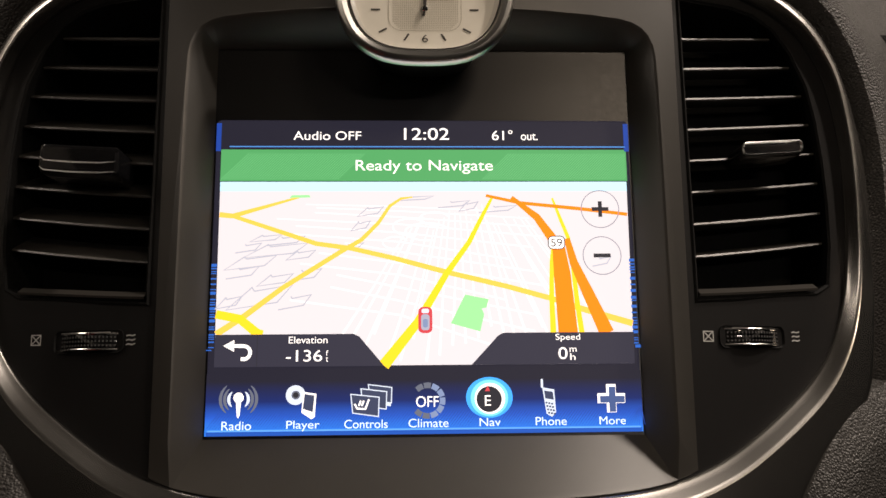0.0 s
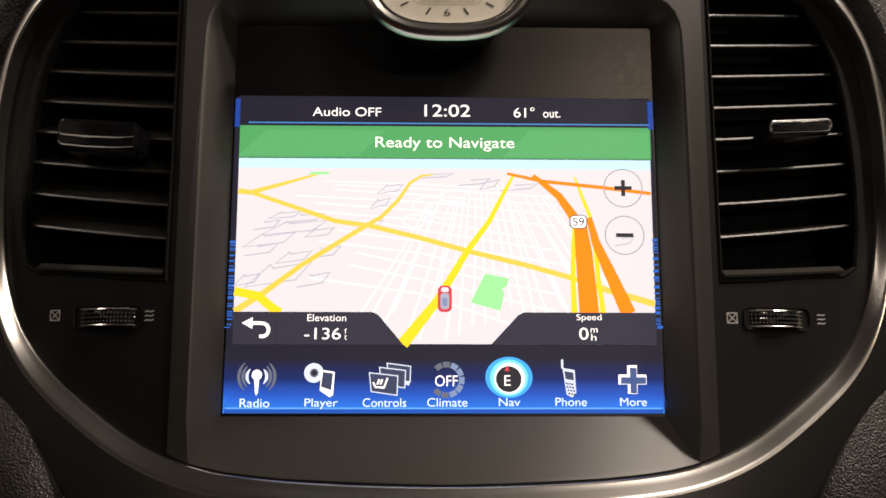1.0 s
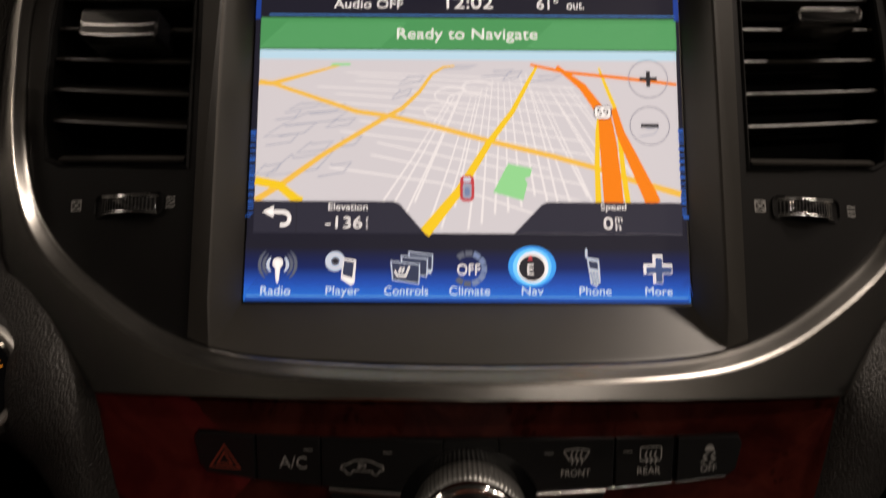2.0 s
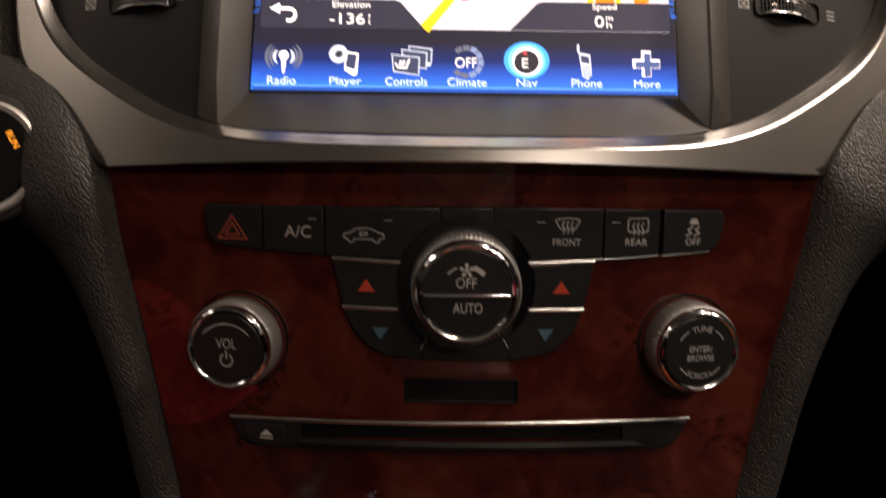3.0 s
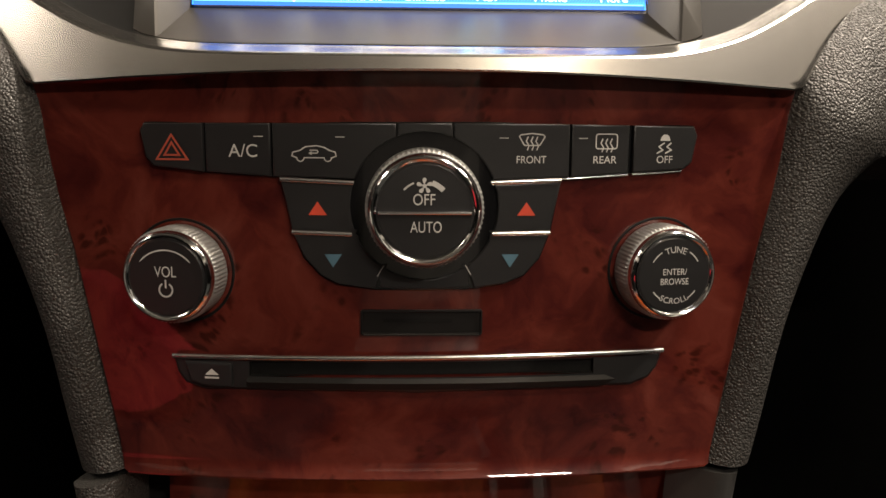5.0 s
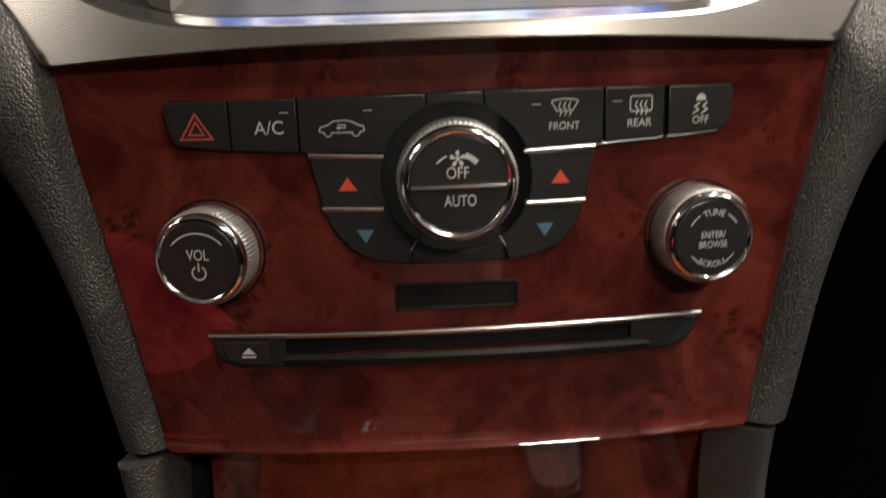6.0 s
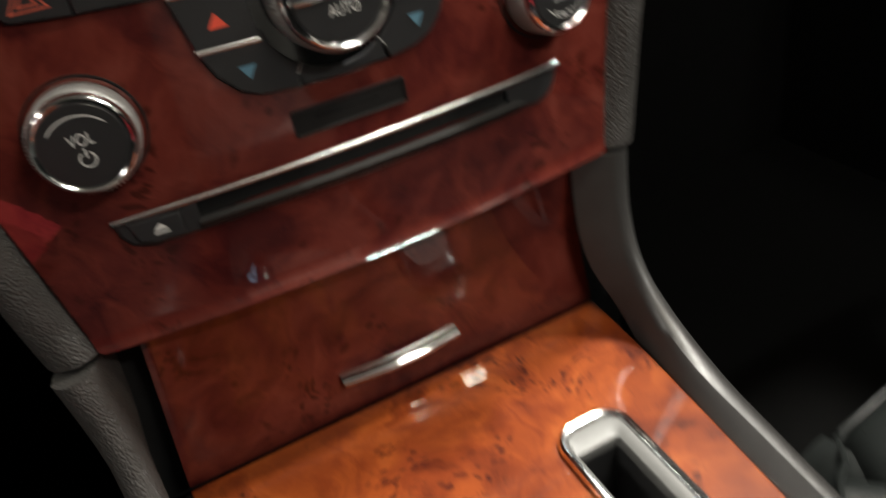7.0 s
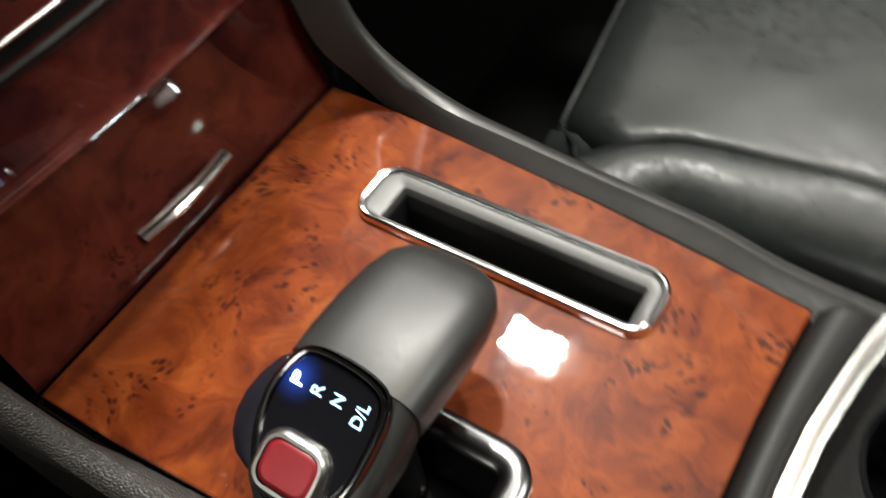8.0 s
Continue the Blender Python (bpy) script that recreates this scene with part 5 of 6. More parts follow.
part("pod", band(bmesh.new(), on_pod, circle(0, 0, 0.0262, 48), [(0.001, -0.03), (0.0004, -0.003), (-0.0004, -0.0006), (-0.0020, 0.0002), (-0.0060, 0.0004)], cap=True), VINYL, start)
part("silver_ring", band(bmesh.new(), on_pod, circle(0, 0, 0.0231, 48), [(0.0004, 0.0), (0, 0.0030), (-0.0010, 0.0038), (-0.0026, 0.0034), (-0.0034, 0.0018)]), surface("satin_silver_ring", (0.42, 0.41, 0.39), 0.42, metal=0.35, wear=0.0), start)
part("button_face", band(bmesh.new(), on_pod, circle(0, 0, 0.0199, 48), [(0, 0.0012), (0, 0.0026), (-0.0010, 0.0032)], cap=True), GLOSS, start)
for body, v, w in (("START", 0.0024, 0.0094), ("STOP", -0.0012, 0.0084)):
    part("lettering", lettering(body, on_pod, 0.0015, v, w, 0.0028, 0.0034), START, start)
part("print_bar", flat(on_pod, 0.0034, rrect(-0.0012, -0.0048, 0.0034, 0.0026, 0.0004, 2), rrect(0.0032, -0.0048, 0.0038, 0.0026, 0.0004, 2)), START, start)
part("run_light", lettering("RUN", on_pod, 0.0128, 0.0070, 0.0070, 0.0024, 0.0034, -62), AMBER, start)

# ---------- dashboard round the surround ----------
bm = bmesh.new()
rows_ = []
for s in (1, -1):
    edge = [(0.150, -0.083), (0.168, -0.0675), (0.1836, -0.056), (0.1897, -0.02), (0.1942, 0.021), (0.1954, 0.046), (0.1950, 0.059), (0.1929, 0.0725), (0.1897, 0.0855), (0.1848, 0.0985), (0.1763, 0.1112), (0.168, 0.1181), (0.160, 0.1222), (0.148, 0.1263), (0.12, 0.1322), (0.07, 0.1362), (0.0, 0.1382)]
    edge = edge[2:]
    pad_bm = bmesh.new()
    steps = [(0.0, -0.012), (0.0028, -0.008), (0.0045, -0.003), (0.008, 0.0030), (0.012, 0.0040), (0.018, 0.0026), (0.027, -0.0020), (0.038, -0.010), (0.055, -0.026), (0.10, -0.08), (0.20, -0.15)]
    rings = []
    for i, (x, y) in enumerate(edge):
        a = Vector(edge[max(0, i - 1)])
        b = Vector(edge[min(len(edge) - 1, i + 1)])
        tdir = (b - a).normalized()
        nx, ny = tdir.y, -tdir.x
        rings.append([on_upper(s * min(x + nx * d_, 0.40), y + ny * d_, hh + 1.05 * max(0, (x + nx * d_) ** 2 - 0.045) * 0.7) for d_, hh in steps])
    loft(pad_bm, rings, closed=False)
    solo("dash_pad", pad_bm, LEATHER, "pebbled black dashboard padding beside the silver surround", "dashboard", "dashboard halves", "structure")

# ---------- centre console top ----------
RIGHT = [(0.1064, -0.0015), (0.1052, -0.044), (0.1012, -0.1), (0.0965, -0.160), (0.0900, -0.215), (0.0840, -0.262)]
TOP = [(-0.1064, -0.0015), (0.1064, -0.0015)] + RIGHT[1:] + [(0.0830, -0.2655), (0.0591, -0.2636), (0.0283, -0.2622), (-0.0283, -0.2622), (-0.0591, -0.2636), (-0.0830, -0.2655)] + [(-x, y) for x, y in reversed(RIGHT[1:])]
BEZEL = rrect(0.0545, -0.1385, 0.0360, 0.1510, 0.0120, 8)
GATE = rrect(-0.0550, -0.150, 0.0560, 0.1060, 0.016, 6)
console = thing("center_console", on_console(0, -0.13, -0.01), "glossy burl wood console top round the shifter", "console")
bm = bmesh.new()
sheet(bm, on_console, offset(TOP, -0.0012), 0.0, [offset(BEZEL, -0.002), offset(GATE, -0.002)], cuts=0.02)
band(bm, on_console, TOP, [(0, -0.010), (0, -0.0014), (-0.0004, -0.0004), (-0.0012, 0.0)])
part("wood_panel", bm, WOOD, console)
part("joint", band(bmesh.new(), on_console, offset(TOP, 0.003), [(0, -0.02), (0, -0.006), (-0.0036, -0.006)]), DEEP, console)

tray = thing("storage_slot", on_console(0.0545, -0.14, -0.06), "narrow console storage slot with chrome bezel", "tray")
bm = bmesh.new()
foot = ccw(BEZEL)
inner = ccw(rrect(0.0515, -0.141, 0.0212, 0.1252, 0.0015, 8))
loft(bm, [[on_console(x, y, -0.002) for x, y in foot], [on_console(x, y, 0.0020) for x, y in offset(BEZEL, -0.0002)], [on_console(x, y, 0.0034) for x, y in offset(BEZEL, -0.0008)], [on_console(x, y, 0.0040) for x, y in offset(BEZEL, -0.0019)], [on_console(x, y, 0.0038) for x, y in offset(BEZEL, -0.0030)], [on_console(x, y, 0.0030) for x, y in offset(BEZEL, -0.0037)], [on_console(x, y, 0.0012) for x, y in offset(BEZEL, -0.0041)]])
part("bezel", bm, CHROME, tray, "polished chrome bezel")
bm = bmesh.new()
loft(bm, [[on_console(x, y, 0.0008) for x, y in offset(BEZEL, -0.0040)], [on_console(x, y, 0.0022) for x, y in offset(BEZEL, -0.0043)], [on_console(x, y, 0.0023) for x, y in offset(BEZEL, -0.0050)], [on_console(x, y, 0.0008) for x, y in offset(inner, 0.0007)], [on_console(x, y, -0.0003) for x, y in inner], [on_console(x, y, -0.004) for x, y in offset(inner, -0.0003)]])
part("bezel_slope", bm, SATIN, tray)
part("well", band(bmesh.new(), on_console, inner, [(0, -0.003), (-0.0008, -0.02), (-0.0025, -0.055)], cap=True), KEY, tray)
part("well_ledge", band(bmesh.new(), on_console, rrect(0.0434, -0.141, 0.0042, 0.121, 0.0008, 2), [(0, -0.05), (0, -0.0125), (-0.0005, -0.0118), (-0.0010, -0.0116)], cap=True), FRAME, tray)

# ---------- gear shifter ----------
shifter = thing("gear_shifter", on_console(-0.055, -0.15, -0.01), "black electronic gear shifter with lit letters", "gear shifter")
bm = bmesh.new()
band(bm, on_console, GATE, [(0.0004, -0.002), (0.0002, 0.0030), (-0.0012, 0.0042), (-0.0060, 0.0052), (-0.0110, 0.0040), (-0.0130, 0.0020), (-0.0136, -0.0010)])
part("gate_bezel", bm, surface("smoky_chrome", (0.17, 0.17, 0.175), 0.22, metal=1.0, vary=0.1, wear=0.0), shifter, "smoky chrome gate surround")
part("gate_well", band(bmesh.new(), on_console, offset(GATE, -0.0130), [(0, 0.0014), (-0.001, -0.006), (-0.004, -0.022)], cap=True), GLOSS, shifter)
HEAD = on_console(-0.0311, -0.1442, 0.0471)
hx_ = Vector((0.985, 0.0121, -0.1055)).normalized()
hz_ = Vector((-0.153, -0.0868, 0.96))
hz_ = (hz_ - hz_.dot(hx_) * hx_).normalized()
hy_ = hz_.cross(hx_)


def on_head(a, b, c):
    """Along the handle to its far end, forward, up."""
    return HEAD + a * hx_ + b * hy_ + c * hz_


def head_ring(a, half, top, low, e=0.62, shift=0.0, k=40):
    ring = []
    for i in range(k):
        t = 2 * math.pi * i / k
        c, s_ = math.cos(t), math.sin(t)
        x = half * math.copysign(abs(c) ** e, c)
        z = (top - low) / 2 + (top + low) / 2 * math.copysign(abs(s_) ** e, s_)
        ring.append(on_head(a, x + shift, z))
    return ring


bm = bmesh.new()
loft(bm, [head_ring(a, w, t, l) for a, w, t, l in [(-0.022, 0.0270, 0.0125, 0.013), (-0.010, 0.0275, 0.0140, 0.0135), (0.006, 0.0275, 0.0142, 0.0135), (0.021, 0.0267, 0.0132, 0.013), (0.0325, 0.0243, 0.0112, 0.012),
                                               (0.0390, 0.0201, 0.0085, 0.010), (0.0432, 0.0140, 0.0050, 0.007), (0.0448, 0.006, 0.002, 0.003)]], cap_first=True, cap_last=True)
GRIP = surface("soft_black_grip", (0.019, 0.0189, 0.0187), 0.40, wear=0.03)
HOUSING = surface("gloss_violet_black_plastic", (0.012, 0.011, 0.016), 0.30, wear=0.03)
part("grip_cap", bm, GRIP, shifter, "satin black hand grip")
bm = bmesh.new()
loft(bm, [head_ring(a, w, t, l, 0.5) for a, w, t, l in [(-0.0215, 0.0255, 0.0118, 0.016), (-0.031, 0.0258, 0.0062, 0.022), (-0.042, 0.0252, -0.0008, 0.024), (-0.053, 0.0235, -0.0078, 0.026), (-0.0600, 0.0195, -0.0128, 0.024), (-0.0660, 0.012, -0.0172, 0.022)]], cap_first=True, cap_last=True)
part("end_housing", bm, GRIP, shifter)
bm = bmesh.new()
loft(bm, [head_ring(a, w, t, l, 0.7, 0.0190) for a, w, t, l in [(-0.016, 0.003, 0.004, 0.006), (-0.019, 0.0075, 0.0050, 0.011), (-0.024, 0.0130, 0.0042, 0.014), (-0.031, 0.0168, 0.0010, 0.016), (-0.038, 0.0182, -0.0020, 0.018), (-0.045, 0.0178, -0.0060, 0.019),
                                                                    (-0.051, 0.0152, -0.0100, 0.021), (-0.0555, 0.0105, -0.0132, 0.0210), (-0.0580, 0.0035, -0.0155, 0.0195)]], cap_first=True, cap_last=True)
part("side_shroud", bm, HOUSING, shifter, "glossy violet-black side cover")


def on_face(u, v, h=0.0):
    """The sloping display on the driver's end: u forward, v up the slope."""
    base = on_head(-0.0365, 0, 0.0052)
    slope = (on_head(-0.022, 0, 0.0140) - on_head(-0.050, 0, -0.0040)).normalized()
    side = hy_
    up = slope.cross(-side) if slope.cross(-side).z > 0 else slope.cross(side)
    return base + u * side + v * slope + h * up


def lit_glass(name, at):
    """Black gloss with a blue backlight that spreads round the chosen gear."""
    m, t, b = nodes_of(name)
    place = t.nodes.new("ShaderNodeTexCoord").outputs["Object"]
    far = node(t, "ShaderNodeVectorMath")
    far.operation = "DISTANCE"
    far.inputs[1].default_value = at
    t.links.new(place, far.inputs[0])
    g = node(t, "ShaderNodeMapRange")
    g.inputs["From Min"].default_value, g.inputs["From Max"].default_value = 0.001, 0.011
    g.inputs["To Min"].default_value, g.inputs["To Max"].default_value = 1.0, 0.0
    t.links.new(far.outputs["Value"], g.inputs[0])
    p = node(t, "ShaderNodeMath")
    p.operation, p.inputs[1].default_value = "POWER", 2.2
    t.links.new(g.outputs[0], p.inputs[0])
    q = node(t, "ShaderNodeMath")
    q.operation, q.inputs[1].default_value = "MULTIPLY", 0.30
    t.links.new(p.outputs[0], q.inputs[0])
    b.inputs["Base Color"].default_value, b.inputs["Roughness"].default_value = (0.005, 0.005, 0.007, 1), 0.06
    b.inputs["Emission Color"].default_value = (0.03, 0.10, 0.62, 1)
    t.links.new(q.outputs[0], b.inputs["Emission Strength"])
    return m


FACE_OUT = [(0.0200, 0.0145), (0.0150, 0.0182), (0.0045, 0.0190), (-0.0076, 0.0182), (-0.0160, 0.0155), (-0.0192, 0.0080), (-0.0194, -0.0024), (-0.0190, -0.0122), (-0.0165, -0.0225), (-0.0105, -0.0300),
            (-0.0010, -0.0335), (0.0067, -0.0328), (0.0135, -0.0295), (0.0190, -0.0221), (0.0231, -0.0119), (0.0242, 0.0020)]
FACE_OUT = soften(FACE_OUT, 2)
part("display_rim", band(bmesh.new(), on_face, FACE_OUT, [(0.0010, -0.005), (0.0008, 0.0004), (0.0, 0.0014), (-0.0010, 0.0016), (-0.0022, 0.0010), (-0.0028, -0.0004)]), surface("gloss_black_chrome", (0.16, 0.16, 0.17), 0.09, metal=1.0, wear=0.0), shifter, "dark glossy chrome rim")
part("display_glass", band(bmesh.new(), on_face, offset(FACE_OUT, -0.0020), [(0, -0.002), (0, -0.0002), (-0.0008, 0.0001)], cap=True), lit_glass("backlit_display_glass", on_face(0.0160, 0.0072)), shifter)
for body, u, v, w, m in (("P", 0.0153, 0.0066, 0.0044, glow("bright_white_letter", (0.75, 0.85, 1.0), 4.0)), ("R", 0.0070, 0.0064, 0.0038, ICE), ("N", -0.0013, 0.0064, 0.0038, ICE), ("D/L", -0.0106, 0.0056, 0.0082, ICE)):
    bm = lettering(body, lambda x, y, h: on_face((y - v) + u, (x - u) + v, h), u, v, w, 0.0044, 0.0004)
    part("lettering", bm, m, shifter)
# chrome button; the red mirrored in it is put into the base colour
release = part("release_button", band(bmesh.new(), on_face, rrect(0.0026, -0.0198, 0.0216, 0.0168, 0.0058), [(0, -0.006), (0, 0.0034), (-0.0008, 0.0044), (-0.0022, 0.0049)], cap=True), surface("button_red_reflection", (0.20, 0.012, 0.018), 0.3, coat=0.6, wear=0.02), shifter, "lock button coloured by a red reflection, chrome edge")
part("button_edge", band(bmesh.new(), on_face, rrect(0.0026, -0.0198, 0.0262, 0.0214, 0.0076), [(0.0006, -0.004), (0.0004, 0.0026), (-0.0004, 0.0042), (-0.0014, 0.0050), (-0.0026, 0.0050)]), NICKEL, release)
bm = bmesh.new()
loft(bm, [[on_console(-0.055 + x * 0.6, -0.150 + y * 0.8, -0.018) for x, y in circle(0, 0, 0.016, 24)], [on_console(-0.052 + x * 0.6, -0.148 + y * 0.8, 0.010) for x, y in circle(0, 0, 0.015, 24)],
          [on_head(-0.018 + x, y * 0.9, -0.010) for x, y in circle(0, 0, 0.017, 24)]], cap_first=True, cap_last=True)
part("stalk", bm, MATTE, shifter)

# ---------- cup holder behind the wood ----------
cups = thing("cup_holder", on_console(0, -0.36, -0.03), "black cup holder with silver rim", "cup holder")
RIM = [(0.0905, -0.2895), (0.06, -0.2835), (0.03, -0.2790), (0.0, -0.2775), (-0.03, -0.2790), (-0.06, -0.2835), (-0.0905, -0.2895), (-0.092, -0.47), (0.092, -0.47)]
bm = bmesh.new()
front = [(0.0835, -0.2672), (0.0591, -0.2652), (0.0283, -0.2638), (0.0, -0.2636), (-0.0283, -0.2638), (-0.0591, -0.2652), (-0.0835, -0.2672)]
roll_ = [(0.0, -0.016), (0.0002, -0.002), (0.0010, 0.0020), (0.0030, 0.0048), (0.0060, 0.0062), (0.0090, 0.0060), (0.0116, 0.0046), (0.0140, 0.0010), (0.0150, -0.006)]
loft(bm, [[on_console(x * (1 + 5 * o), y - o * (1 + 90 * x * x), h) for x, y in front] for o, h in roll_], closed=False)
part("front_roll", bm, surface("soft_matte_rubber", (0.008, 0.008, 0.008), 0.5, wear=0.04, spec=0.3), cups)
bm = bmesh.new()
band(bm, on_console, RIM, [(0.0016, -0.006), (0.0012, 0.0040), (0.0, 0.0058), (-0.0035, 0.0064), (-0.0070, 0.0054), (-0.0084, 0.0034), (-0.0088, -0.012)])
part("silver_rim", bm, SILVER, cups, "satin silver rim")
bm = bmesh.new()
sheet(bm, on_console, offset(RIM, -0.0084), -0.010, [circle(0.045, -0.337, 0.036, 32), circle(-0.045, -0.337, 0.036, 32)])
part("insert", bm, DEEP, cups)
for s in (1, -1):
    part("cup_well", band(bmesh.new(), on_console, circle(s * 0.045, -0.337, 0.036, 32), [(0.0025, -0.010), (0.0006, -0.0082), (-0.001, -0.011), (-0.003, -0.07)], cap=True), GLOSS, cups)

# unseen block, added to hide the rim's rear edge from the wood's reflection
armrest = thing("armrest", (0, -0.34, 0.54), "unseen black armrest added behind the cup holder", "armrest")
part("lid", box((-0.092, -0.50, 0.585), (0.092, -0.175, 0.655), 0.014), VINYL, armrest)
part("bin", box((-0.086, -0.49, 0.30), (0.086, -0.185, 0.585), 0.004), VINYL, armrest)

# ---------- passenger seat ----------
seat = thing("passenger_seat", (0.40, -0.2, 0.30), "dark grey leather passenger seat with stitched bolsters", "seat")


def cushion(lo, hi, puff, n=14, sag=0.0):
    """An upholstered block: rounded rim and a slightly domed top."""
    bm = bmesh.new()
    cx, cy = (lo[0] + hi[0]) / 2, (lo[1] + hi[1]) / 2
    rings = []
    w, d_ = hi[0] - lo[0], hi[1] - lo[1]
    for inset, z in ((0.0, lo[2]), (0.0, hi[2] - puff), (puff * 0.12, hi[2] - puff * 0.55), (puff * 0.4, hi[2] - puff * 0.2), (puff, hi[2]), (puff * 2.2, hi[2] + puff * 0.14), (min(w, d_) * 0.42, hi[2] + puff * 0.2 - sag)):
        rings.append([Vector((x, y, z)) for x, y in rrect(cx, cy, w - 2 * inset, d_ - 2 * inset, max(0.012, min(0.06, (min(w, d_) - 2 * inset) * 0.3)), 6)])
    loft(bm, rings, cap_first=True, cap_last=True)
    for v in bm.verts:
        v.co += Vector((0, 0, 0.0016 * noise.noise(v.co * 24)))
    return bm


part("seat_base", cushion((0.150, -0.46, 0.34), (0.66, 0.10, 0.47), 0.03), SEAT, seat)


def front_line(x):
    return 0.1555 + 0.14 * (x - 0.17) - 0.12 * max(0.0, x - 0.30) - 40.0 * max(0.0, 0.178 - x) ** 2


def tube(path, r, k=8):
    bm = bmesh.new()
    rings = []
    for i, p in enumerate(path):
        along = (path[min(i + 1, len(path) - 1)] - path[max(i - 1, 0)]).normalized()
        ax = along.cross(Vector((0.3, 0.2, 1))).normalized()
        ay = along.cross(ax)
        rings.append([p + r * (math.cos(2 * math.pi * j / k) * ax + math.sin(2 * math.pi * j / k) * ay) for j in range(k)])
    loft(bm, rings, cap_first=True, cap_last=True)
    return bm


def crease_x(y):
    """Seam between the seat panel and its bolster."""
    return 0.1715 - 0.06 * max(0.0, y) - 7.5 * max(0.0, y - 0.07) ** 2


def wrinkle(x, y, k=0.0011):
    return k * noise.noise(Vector((x * 16, y * 22, 1.0))) + 0.35 * k * noise.noise(Vector((x * 60, y * 70, 5.0)))


# seat panel: rolls over the front edge, dips into the seam beside the bolster
bm = bmesh.new()
rings = []
NX, STEPS_IN = 34, [(0.004, 0.42), (0.003, 0.515), (0.0, 0.529), (0.0012, 0.536), (0.0045, 0.5445), (0.010, 0.5512), (0.017, 0.5556), (0.025, 0.5580), (0.036, 0.5592)]
STEPS_IN += [(0.036 + 0.012 * k, 0.5596) for k in range(1, 46)]
for d_, z in STEPS_IN:
    ring = []
    for k in range(NX + 1):
        w = (k / NX) ** 1.7
        x0 = 0.165
        for _ in range(6):
            x0 = 0.5 * x0 + 0.5 * (max(0.140, crease_x(front_line(x0) - d_)) + 0.0008)
        x = x0 + (0.50 - x0) * w
        y = front_line(x) - d_
        dip = 0.0020 * math.exp(-((x - x0) / 0.0020) ** 1.2) * min(1.0, max(0.0, (d_ - 0.012) / 0.02))
        dome = 0.003 * math.sin(math.pi * min(1, w)) if d_ > 0.02 else 0
        ring.append(Vector((x, y, z - dip + dome + (wrinkle(x, y) if d_ > 0.004 else 0))))
    rings.append(ring)
loft(bm, rings, closed=False)
part("seat_cushion", bm, SEAT, seat)
path_ = [Vector((x, front_line(x) + 0.0008, 0.5345)) for x in [0.163 + 0.337 * i / 24 for i in range(25)]]
part("piping", tube(path_, 0.0017), SEAT, seat)
# bolster: falls away from the seam to the console, its front end cut aslant
BOLSTER = ((0.0060, 0.5550), (0.0010, 0.5576), (-0.0030, 0.5584), (-0.0120, 0.5578), (-0.0230, 0.5556), (-0.0330, 0.5518), (-0.0410, 0.5466), (-0.0470, 0.5380), (-0.0510, 0.5200), (-0.0510, 0.42))
bm = bmesh.new()
rings = []
for i in range(49):
    y = 0.128 - 0.567 * (i / 48) ** 1.3
    tip = max(0.0, 1 - i / 11) ** 2
    x0 = crease_x(y)
    ring = []
    for a, z in BOLSTER:
        x = x0 + a
        ring.append(Vector((x + wrinkle(y, z, 0.0010), y + 1.2 * min(0.0, a) * tip, z - 0.003 * tip * (1 if z > 0.5 else 0) + wrinkle(x * 2, y, 0.0013))))
    rings.append(ring)
loft(bm, rings, closed=False)
bm.faces.new([v for v in bm.verts[:10]])
part("side_bolster", bm, SEAT, seat)
# folded corner in front of the bolster, with its welt
bm = bmesh.new()
rings = []
for i in range(9):
    y = 0.1560 - 0.060 * i / 8
    drop = 0.0020 + 0.007 * (1 - i / 8) ** 2
    ring = [Vector((0.1625 + a, y, z - drop + wrinkle(a * 3, y * 2, 0.0012))) for a, z in ((0.004, 0.545), (0.0, 0.5510), (-0.006, 0.5500), (-0.014, 0.5455), (-0.021, 0.5390), (-0.027, 0.5300), (-0.031, 0.515), (-0.033, 0.44))]
    rings.append(ring)
loft(bm, rings, closed=False)
bm.faces.new([v for v in bm.verts[:8]])
part("corner_fold", bm, SEAT, seat)
path_ = [Vector((0.1700, 0.1545, 0.5370)), Vector((0.1600, 0.1440, 0.5450)), Vector((0.1500, 0.1345, 0.5510))] + [Vector((crease_x(0.128) + a, 0.1290 + 1.2 * min(0.0, a), z - 0.0030)) for a, z in BOLSTER[1:8]]
part("piping", tube(path_, 0.0016), SEAT, seat)
part("seat_back", cushion((0.150, -0.66, 0.46), (0.66, -0.48, 1.12), 0.03), SEAT, seat)

# ---------- driver's seat, out of view, with a red stand-in for mirrored clothing ---
dseat = thing("driver_seat", (-0.40, -0.5, 0.30), "dark grey leather driver seat", "seat")
part("seat_cushion", cushion((-0.66, -0.62, 0.34), (-0.15, -0.07, 0.575), 0.04), SEAT, dseat)
part("seat_back", cushion((-0.66, -0.84, 0.46), (-0.15, -0.64, 1.12), 0.03), SEAT, dseat)
part("seat_runner", box((-0.60, -0.60, 0.28), (-0.20, -0.12, 0.36), 0.01), MATTE, dseat)
part("seat_runner", box((0.20, -0.44, 0.28), (0.60, 0.06, 0.36), 0.01), MATTE, seat)
# unseen red shape, added so the wood panel mirrors someone's red clothing
cloth_bm, rows_ = bmesh.new(), []
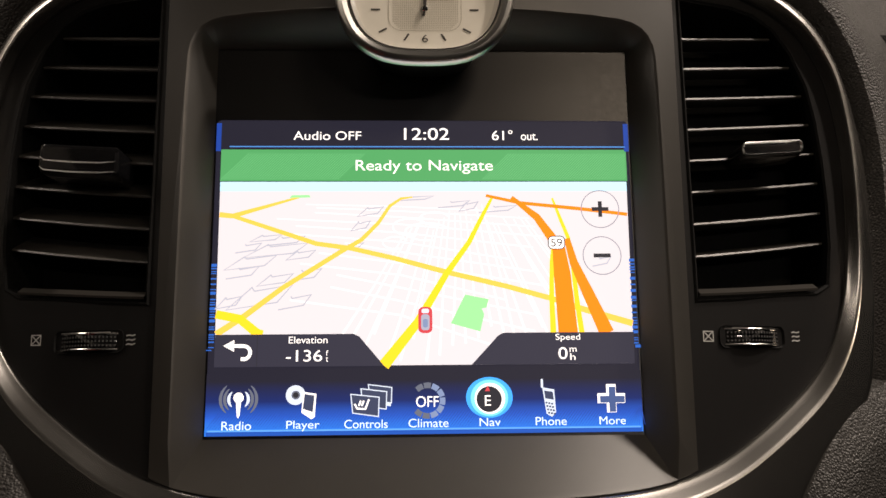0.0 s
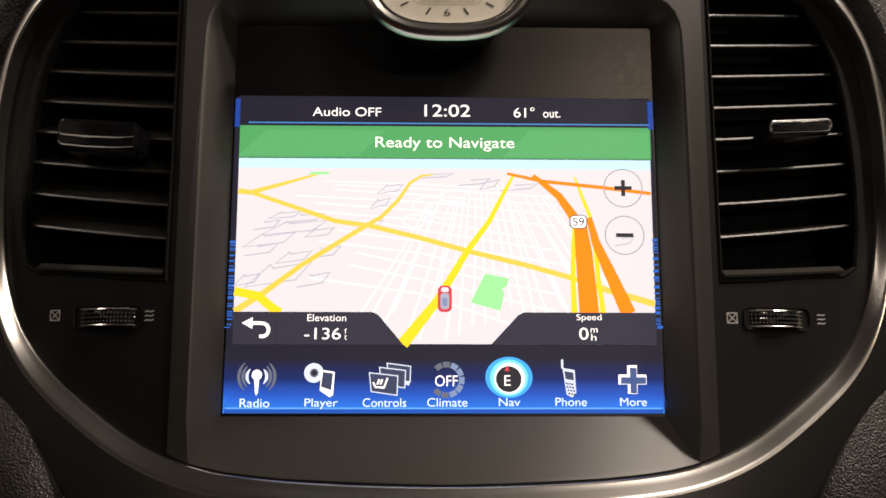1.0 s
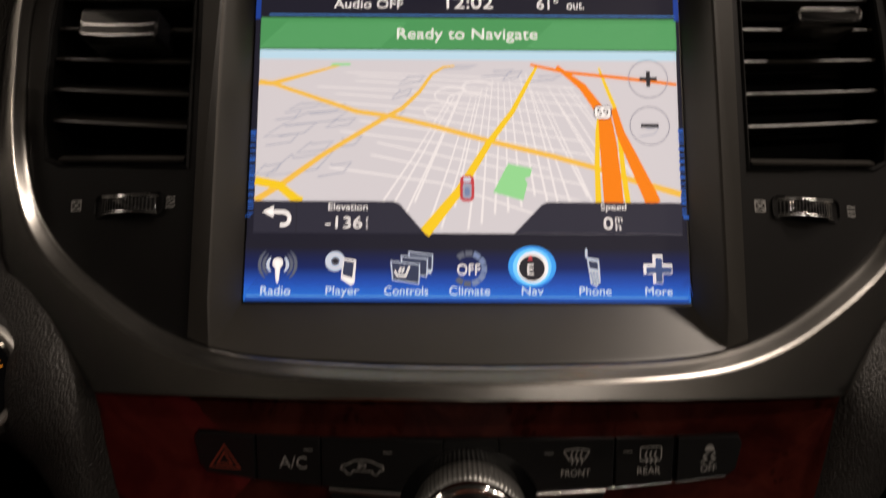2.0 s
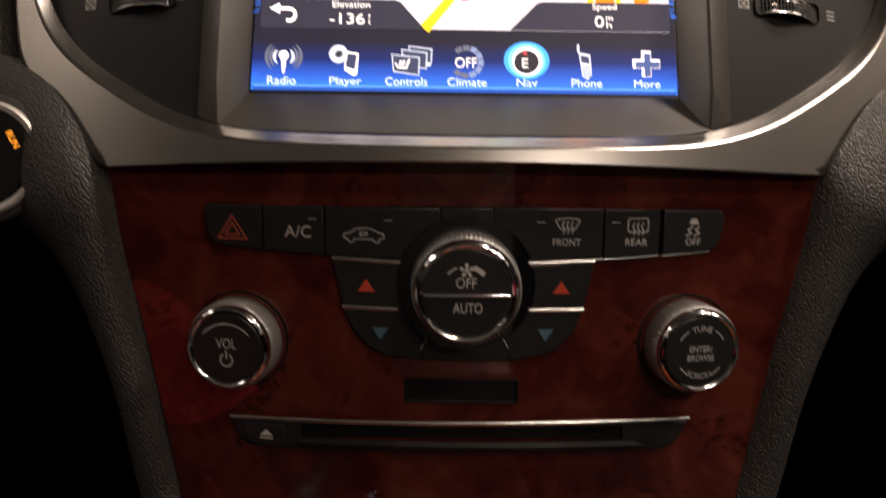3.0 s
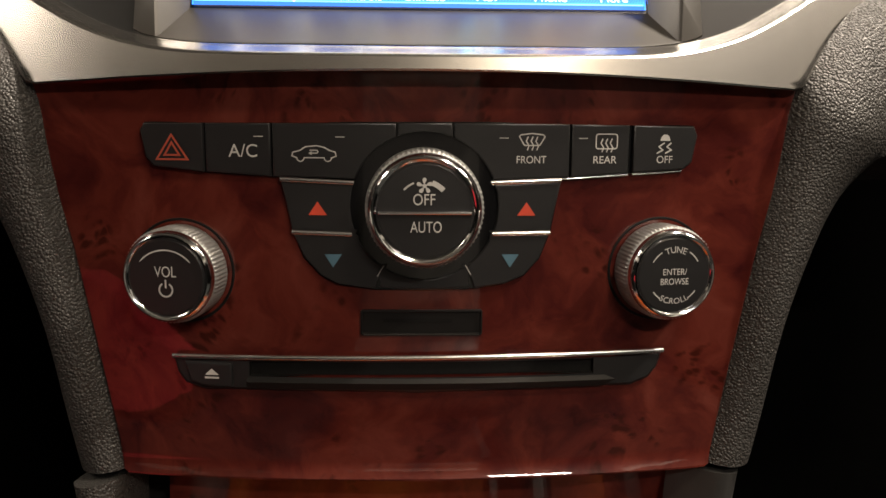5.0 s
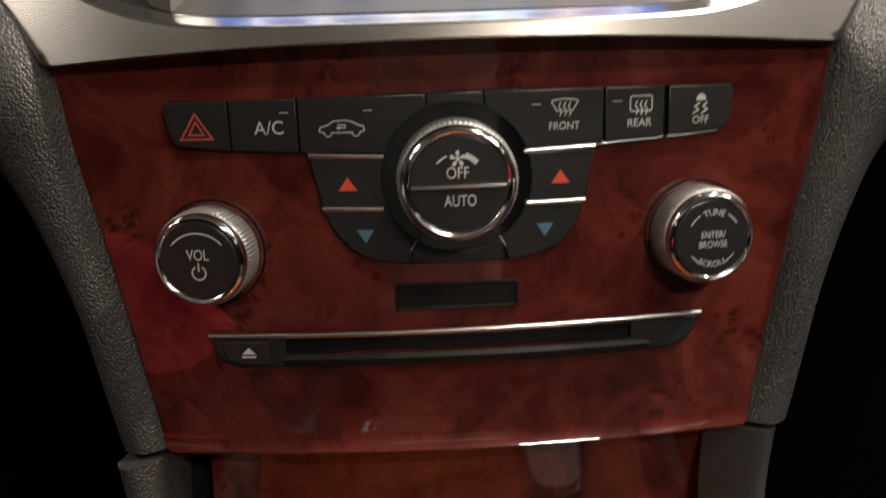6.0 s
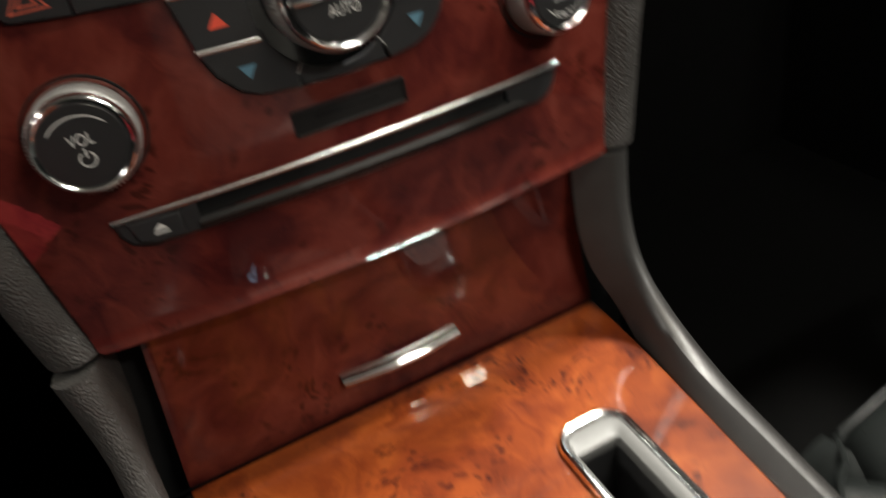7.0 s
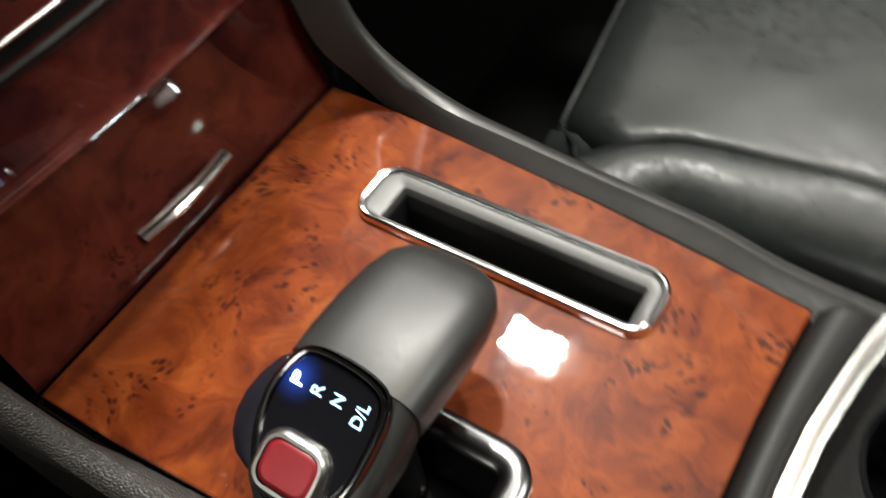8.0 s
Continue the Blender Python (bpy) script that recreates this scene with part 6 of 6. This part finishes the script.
for i in range(13):
    y = -0.10 - 0.05 * i / 12
    rows_.append([Vector((x, y - 0.55 * max(0.0, z - 0.579), z + (0.004 * noise.noise(Vector((x * 14, y * 14, z * 9))) if z > 0.59 else 0))) for x, z in soften([(-0.290, 0.612), (-0.33, 0.594), (-0.40, 0.577), (-0.60, 0.577), (-0.62, 0.63), (-0.60, 0.692), (-0.50, 0.688), (-0.42, 0.666), (-0.35, 0.640), (-0.303, 0.622)], 1)])
loft(cloth_bm, rows_, cap_first=True, cap_last=True)
solo("red_clothing_stand_in", cloth_bm, PAINT, "red stand-in for clothing mirrored in the wood panel", "cloth")

# ---------- cabin and the room round the car ----------


def wall(name, lo, hi, m, label, category):
    return solo(name, box(lo, hi, 0.0), m, label, category, kind="structure", smooth=False)


wall("cabin_floor", (-0.78, -1.9, 0.24), (0.78, 0.75, 0.28), CARPET, "black carpeted cabin floor", "floor")
wall("firewall", (-0.78, 0.72, 0.28), (0.78, 0.76, 0.96), CARPET, "black carpeted bulkhead under the dashboard", "wall")
wall("dash_top", (-0.78, 0.42, 0.96), (0.78, 0.98, 1.0), LEATHER, "black dashboard top under the windscreen", "dashboard")
# left door is unseen; both tops stand at 1.12 to block low light
wall("door_left", (-0.80, -1.0, 0.28), (-0.75, 0.72, 1.12), CARPET, "black vinyl door panel", "door")
wall("door_right", (0.75, -1.0, 0.28), (0.80, 0.72, 1.12), CARPET, "black vinyl door panel", "door")
# unseen; its height and grey shape what the wood panel mirrors
wall("rear_wall", (-0.78, -1.9, 0.28), (0.78, -1.8, 1.38), CLOTH, "unseen grey cloth rear wall set for reflections", "wall")
wall("rear_side_left", (-0.80, -1.8, 0.28), (-0.75, -1.0, 1.12), VINYL, "black vinyl rear door panel", "door")
wall("rear_side_right", (0.75, -1.8, 0.28), (0.80, -1.0, 1.12), VINYL, "black vinyl rear door panel", "door")
lamp_ = thing("dome_lamp", (0.33, -0.589, 1.40), "small overhead reading lamp in the headliner", "lamp")
part("lamp_housing", box((0.19, -0.64, 1.392), (0.47, -0.54, 1.402), 0.003), MATTE, lamp_)
# housing for the added fill pair
header_fill_lamp = thing("header_fill_lamp", (0.24, -0.076, 1.40), "small warm fill lamp added at the windscreen edge", "lamp")
part("lamp_housing", box((0.15, -0.16, 1.390), (0.33, -0.035, 1.408), 0.004), LINER, header_fill_lamp)
wall("headliner", (-0.62, -1.5, 1.40), (0.62, -0.12, 1.44), LINER, "pale grey cloth headliner", "ceiling")
for s, side in ((1, "right"), (-1, "left")):
    bm = bmesh.new()
    a, b = Vector((s * 0.60, -0.12, 1.42)), Vector((s * 0.76, 0.72, 1.0))
    loft(bm, [[p + Vector((dx, 0, dz)) for dx, dz in ((-0.03, -0.02), (0.03, -0.02), (0.03, 0.02), (-0.03, 0.02))] for p in (a, b)], cap_first=True, cap_last=True)
    solo("roof_pillar_" + side, bm, LINER, "pale grey windscreen pillar trim", "pillar", kind="structure")
    bm = bmesh.new()
    a, b = Vector((s * 0.62, -0.62, 1.42)), Vector((s * 0.77, -0.62, 0.99))
    loft(bm, [[p + Vector((dx, dy, 0)) for dx, dy in ((-0.02, -0.06), (0.02, -0.06), (0.02, 0.06), (-0.02, 0.06))] for p in (a, b)], cap_first=True, cap_last=True)
    solo("door_pillar_" + side, bm, LINER, "pale grey door pillar trim", "pillar", kind="structure")
wall("ground", (-4.0, -4.5, -0.1), (4.0, 4.5, 0.0), CONCRETE, "grey workshop concrete floor", "floor")
wall("wall_north", (-4.0, 4.5, -0.1), (4.0, 4.6, 3.3), WALLS, "pale painted workshop wall", "wall")
wall("wall_south", (-4.0, -4.6, -0.1), (4.0, -4.5, 3.3), WALLS, "pale painted workshop wall", "wall")
wall("wall_east", (4.0, -4.6, -0.1), (4.1, 4.6, 3.3), WALLS, "pale painted workshop wall", "wall")
wall("wall_west", (-4.1, -4.6, -0.1), (-4.0, 4.6, 3.3), WALLS, "pale painted workshop wall", "wall")
wall("ceiling", (-4.1, -4.6, 3.2), (4.1, 4.6, 3.3), SOFFIT, "dark painted workshop ceiling", "ceiling")
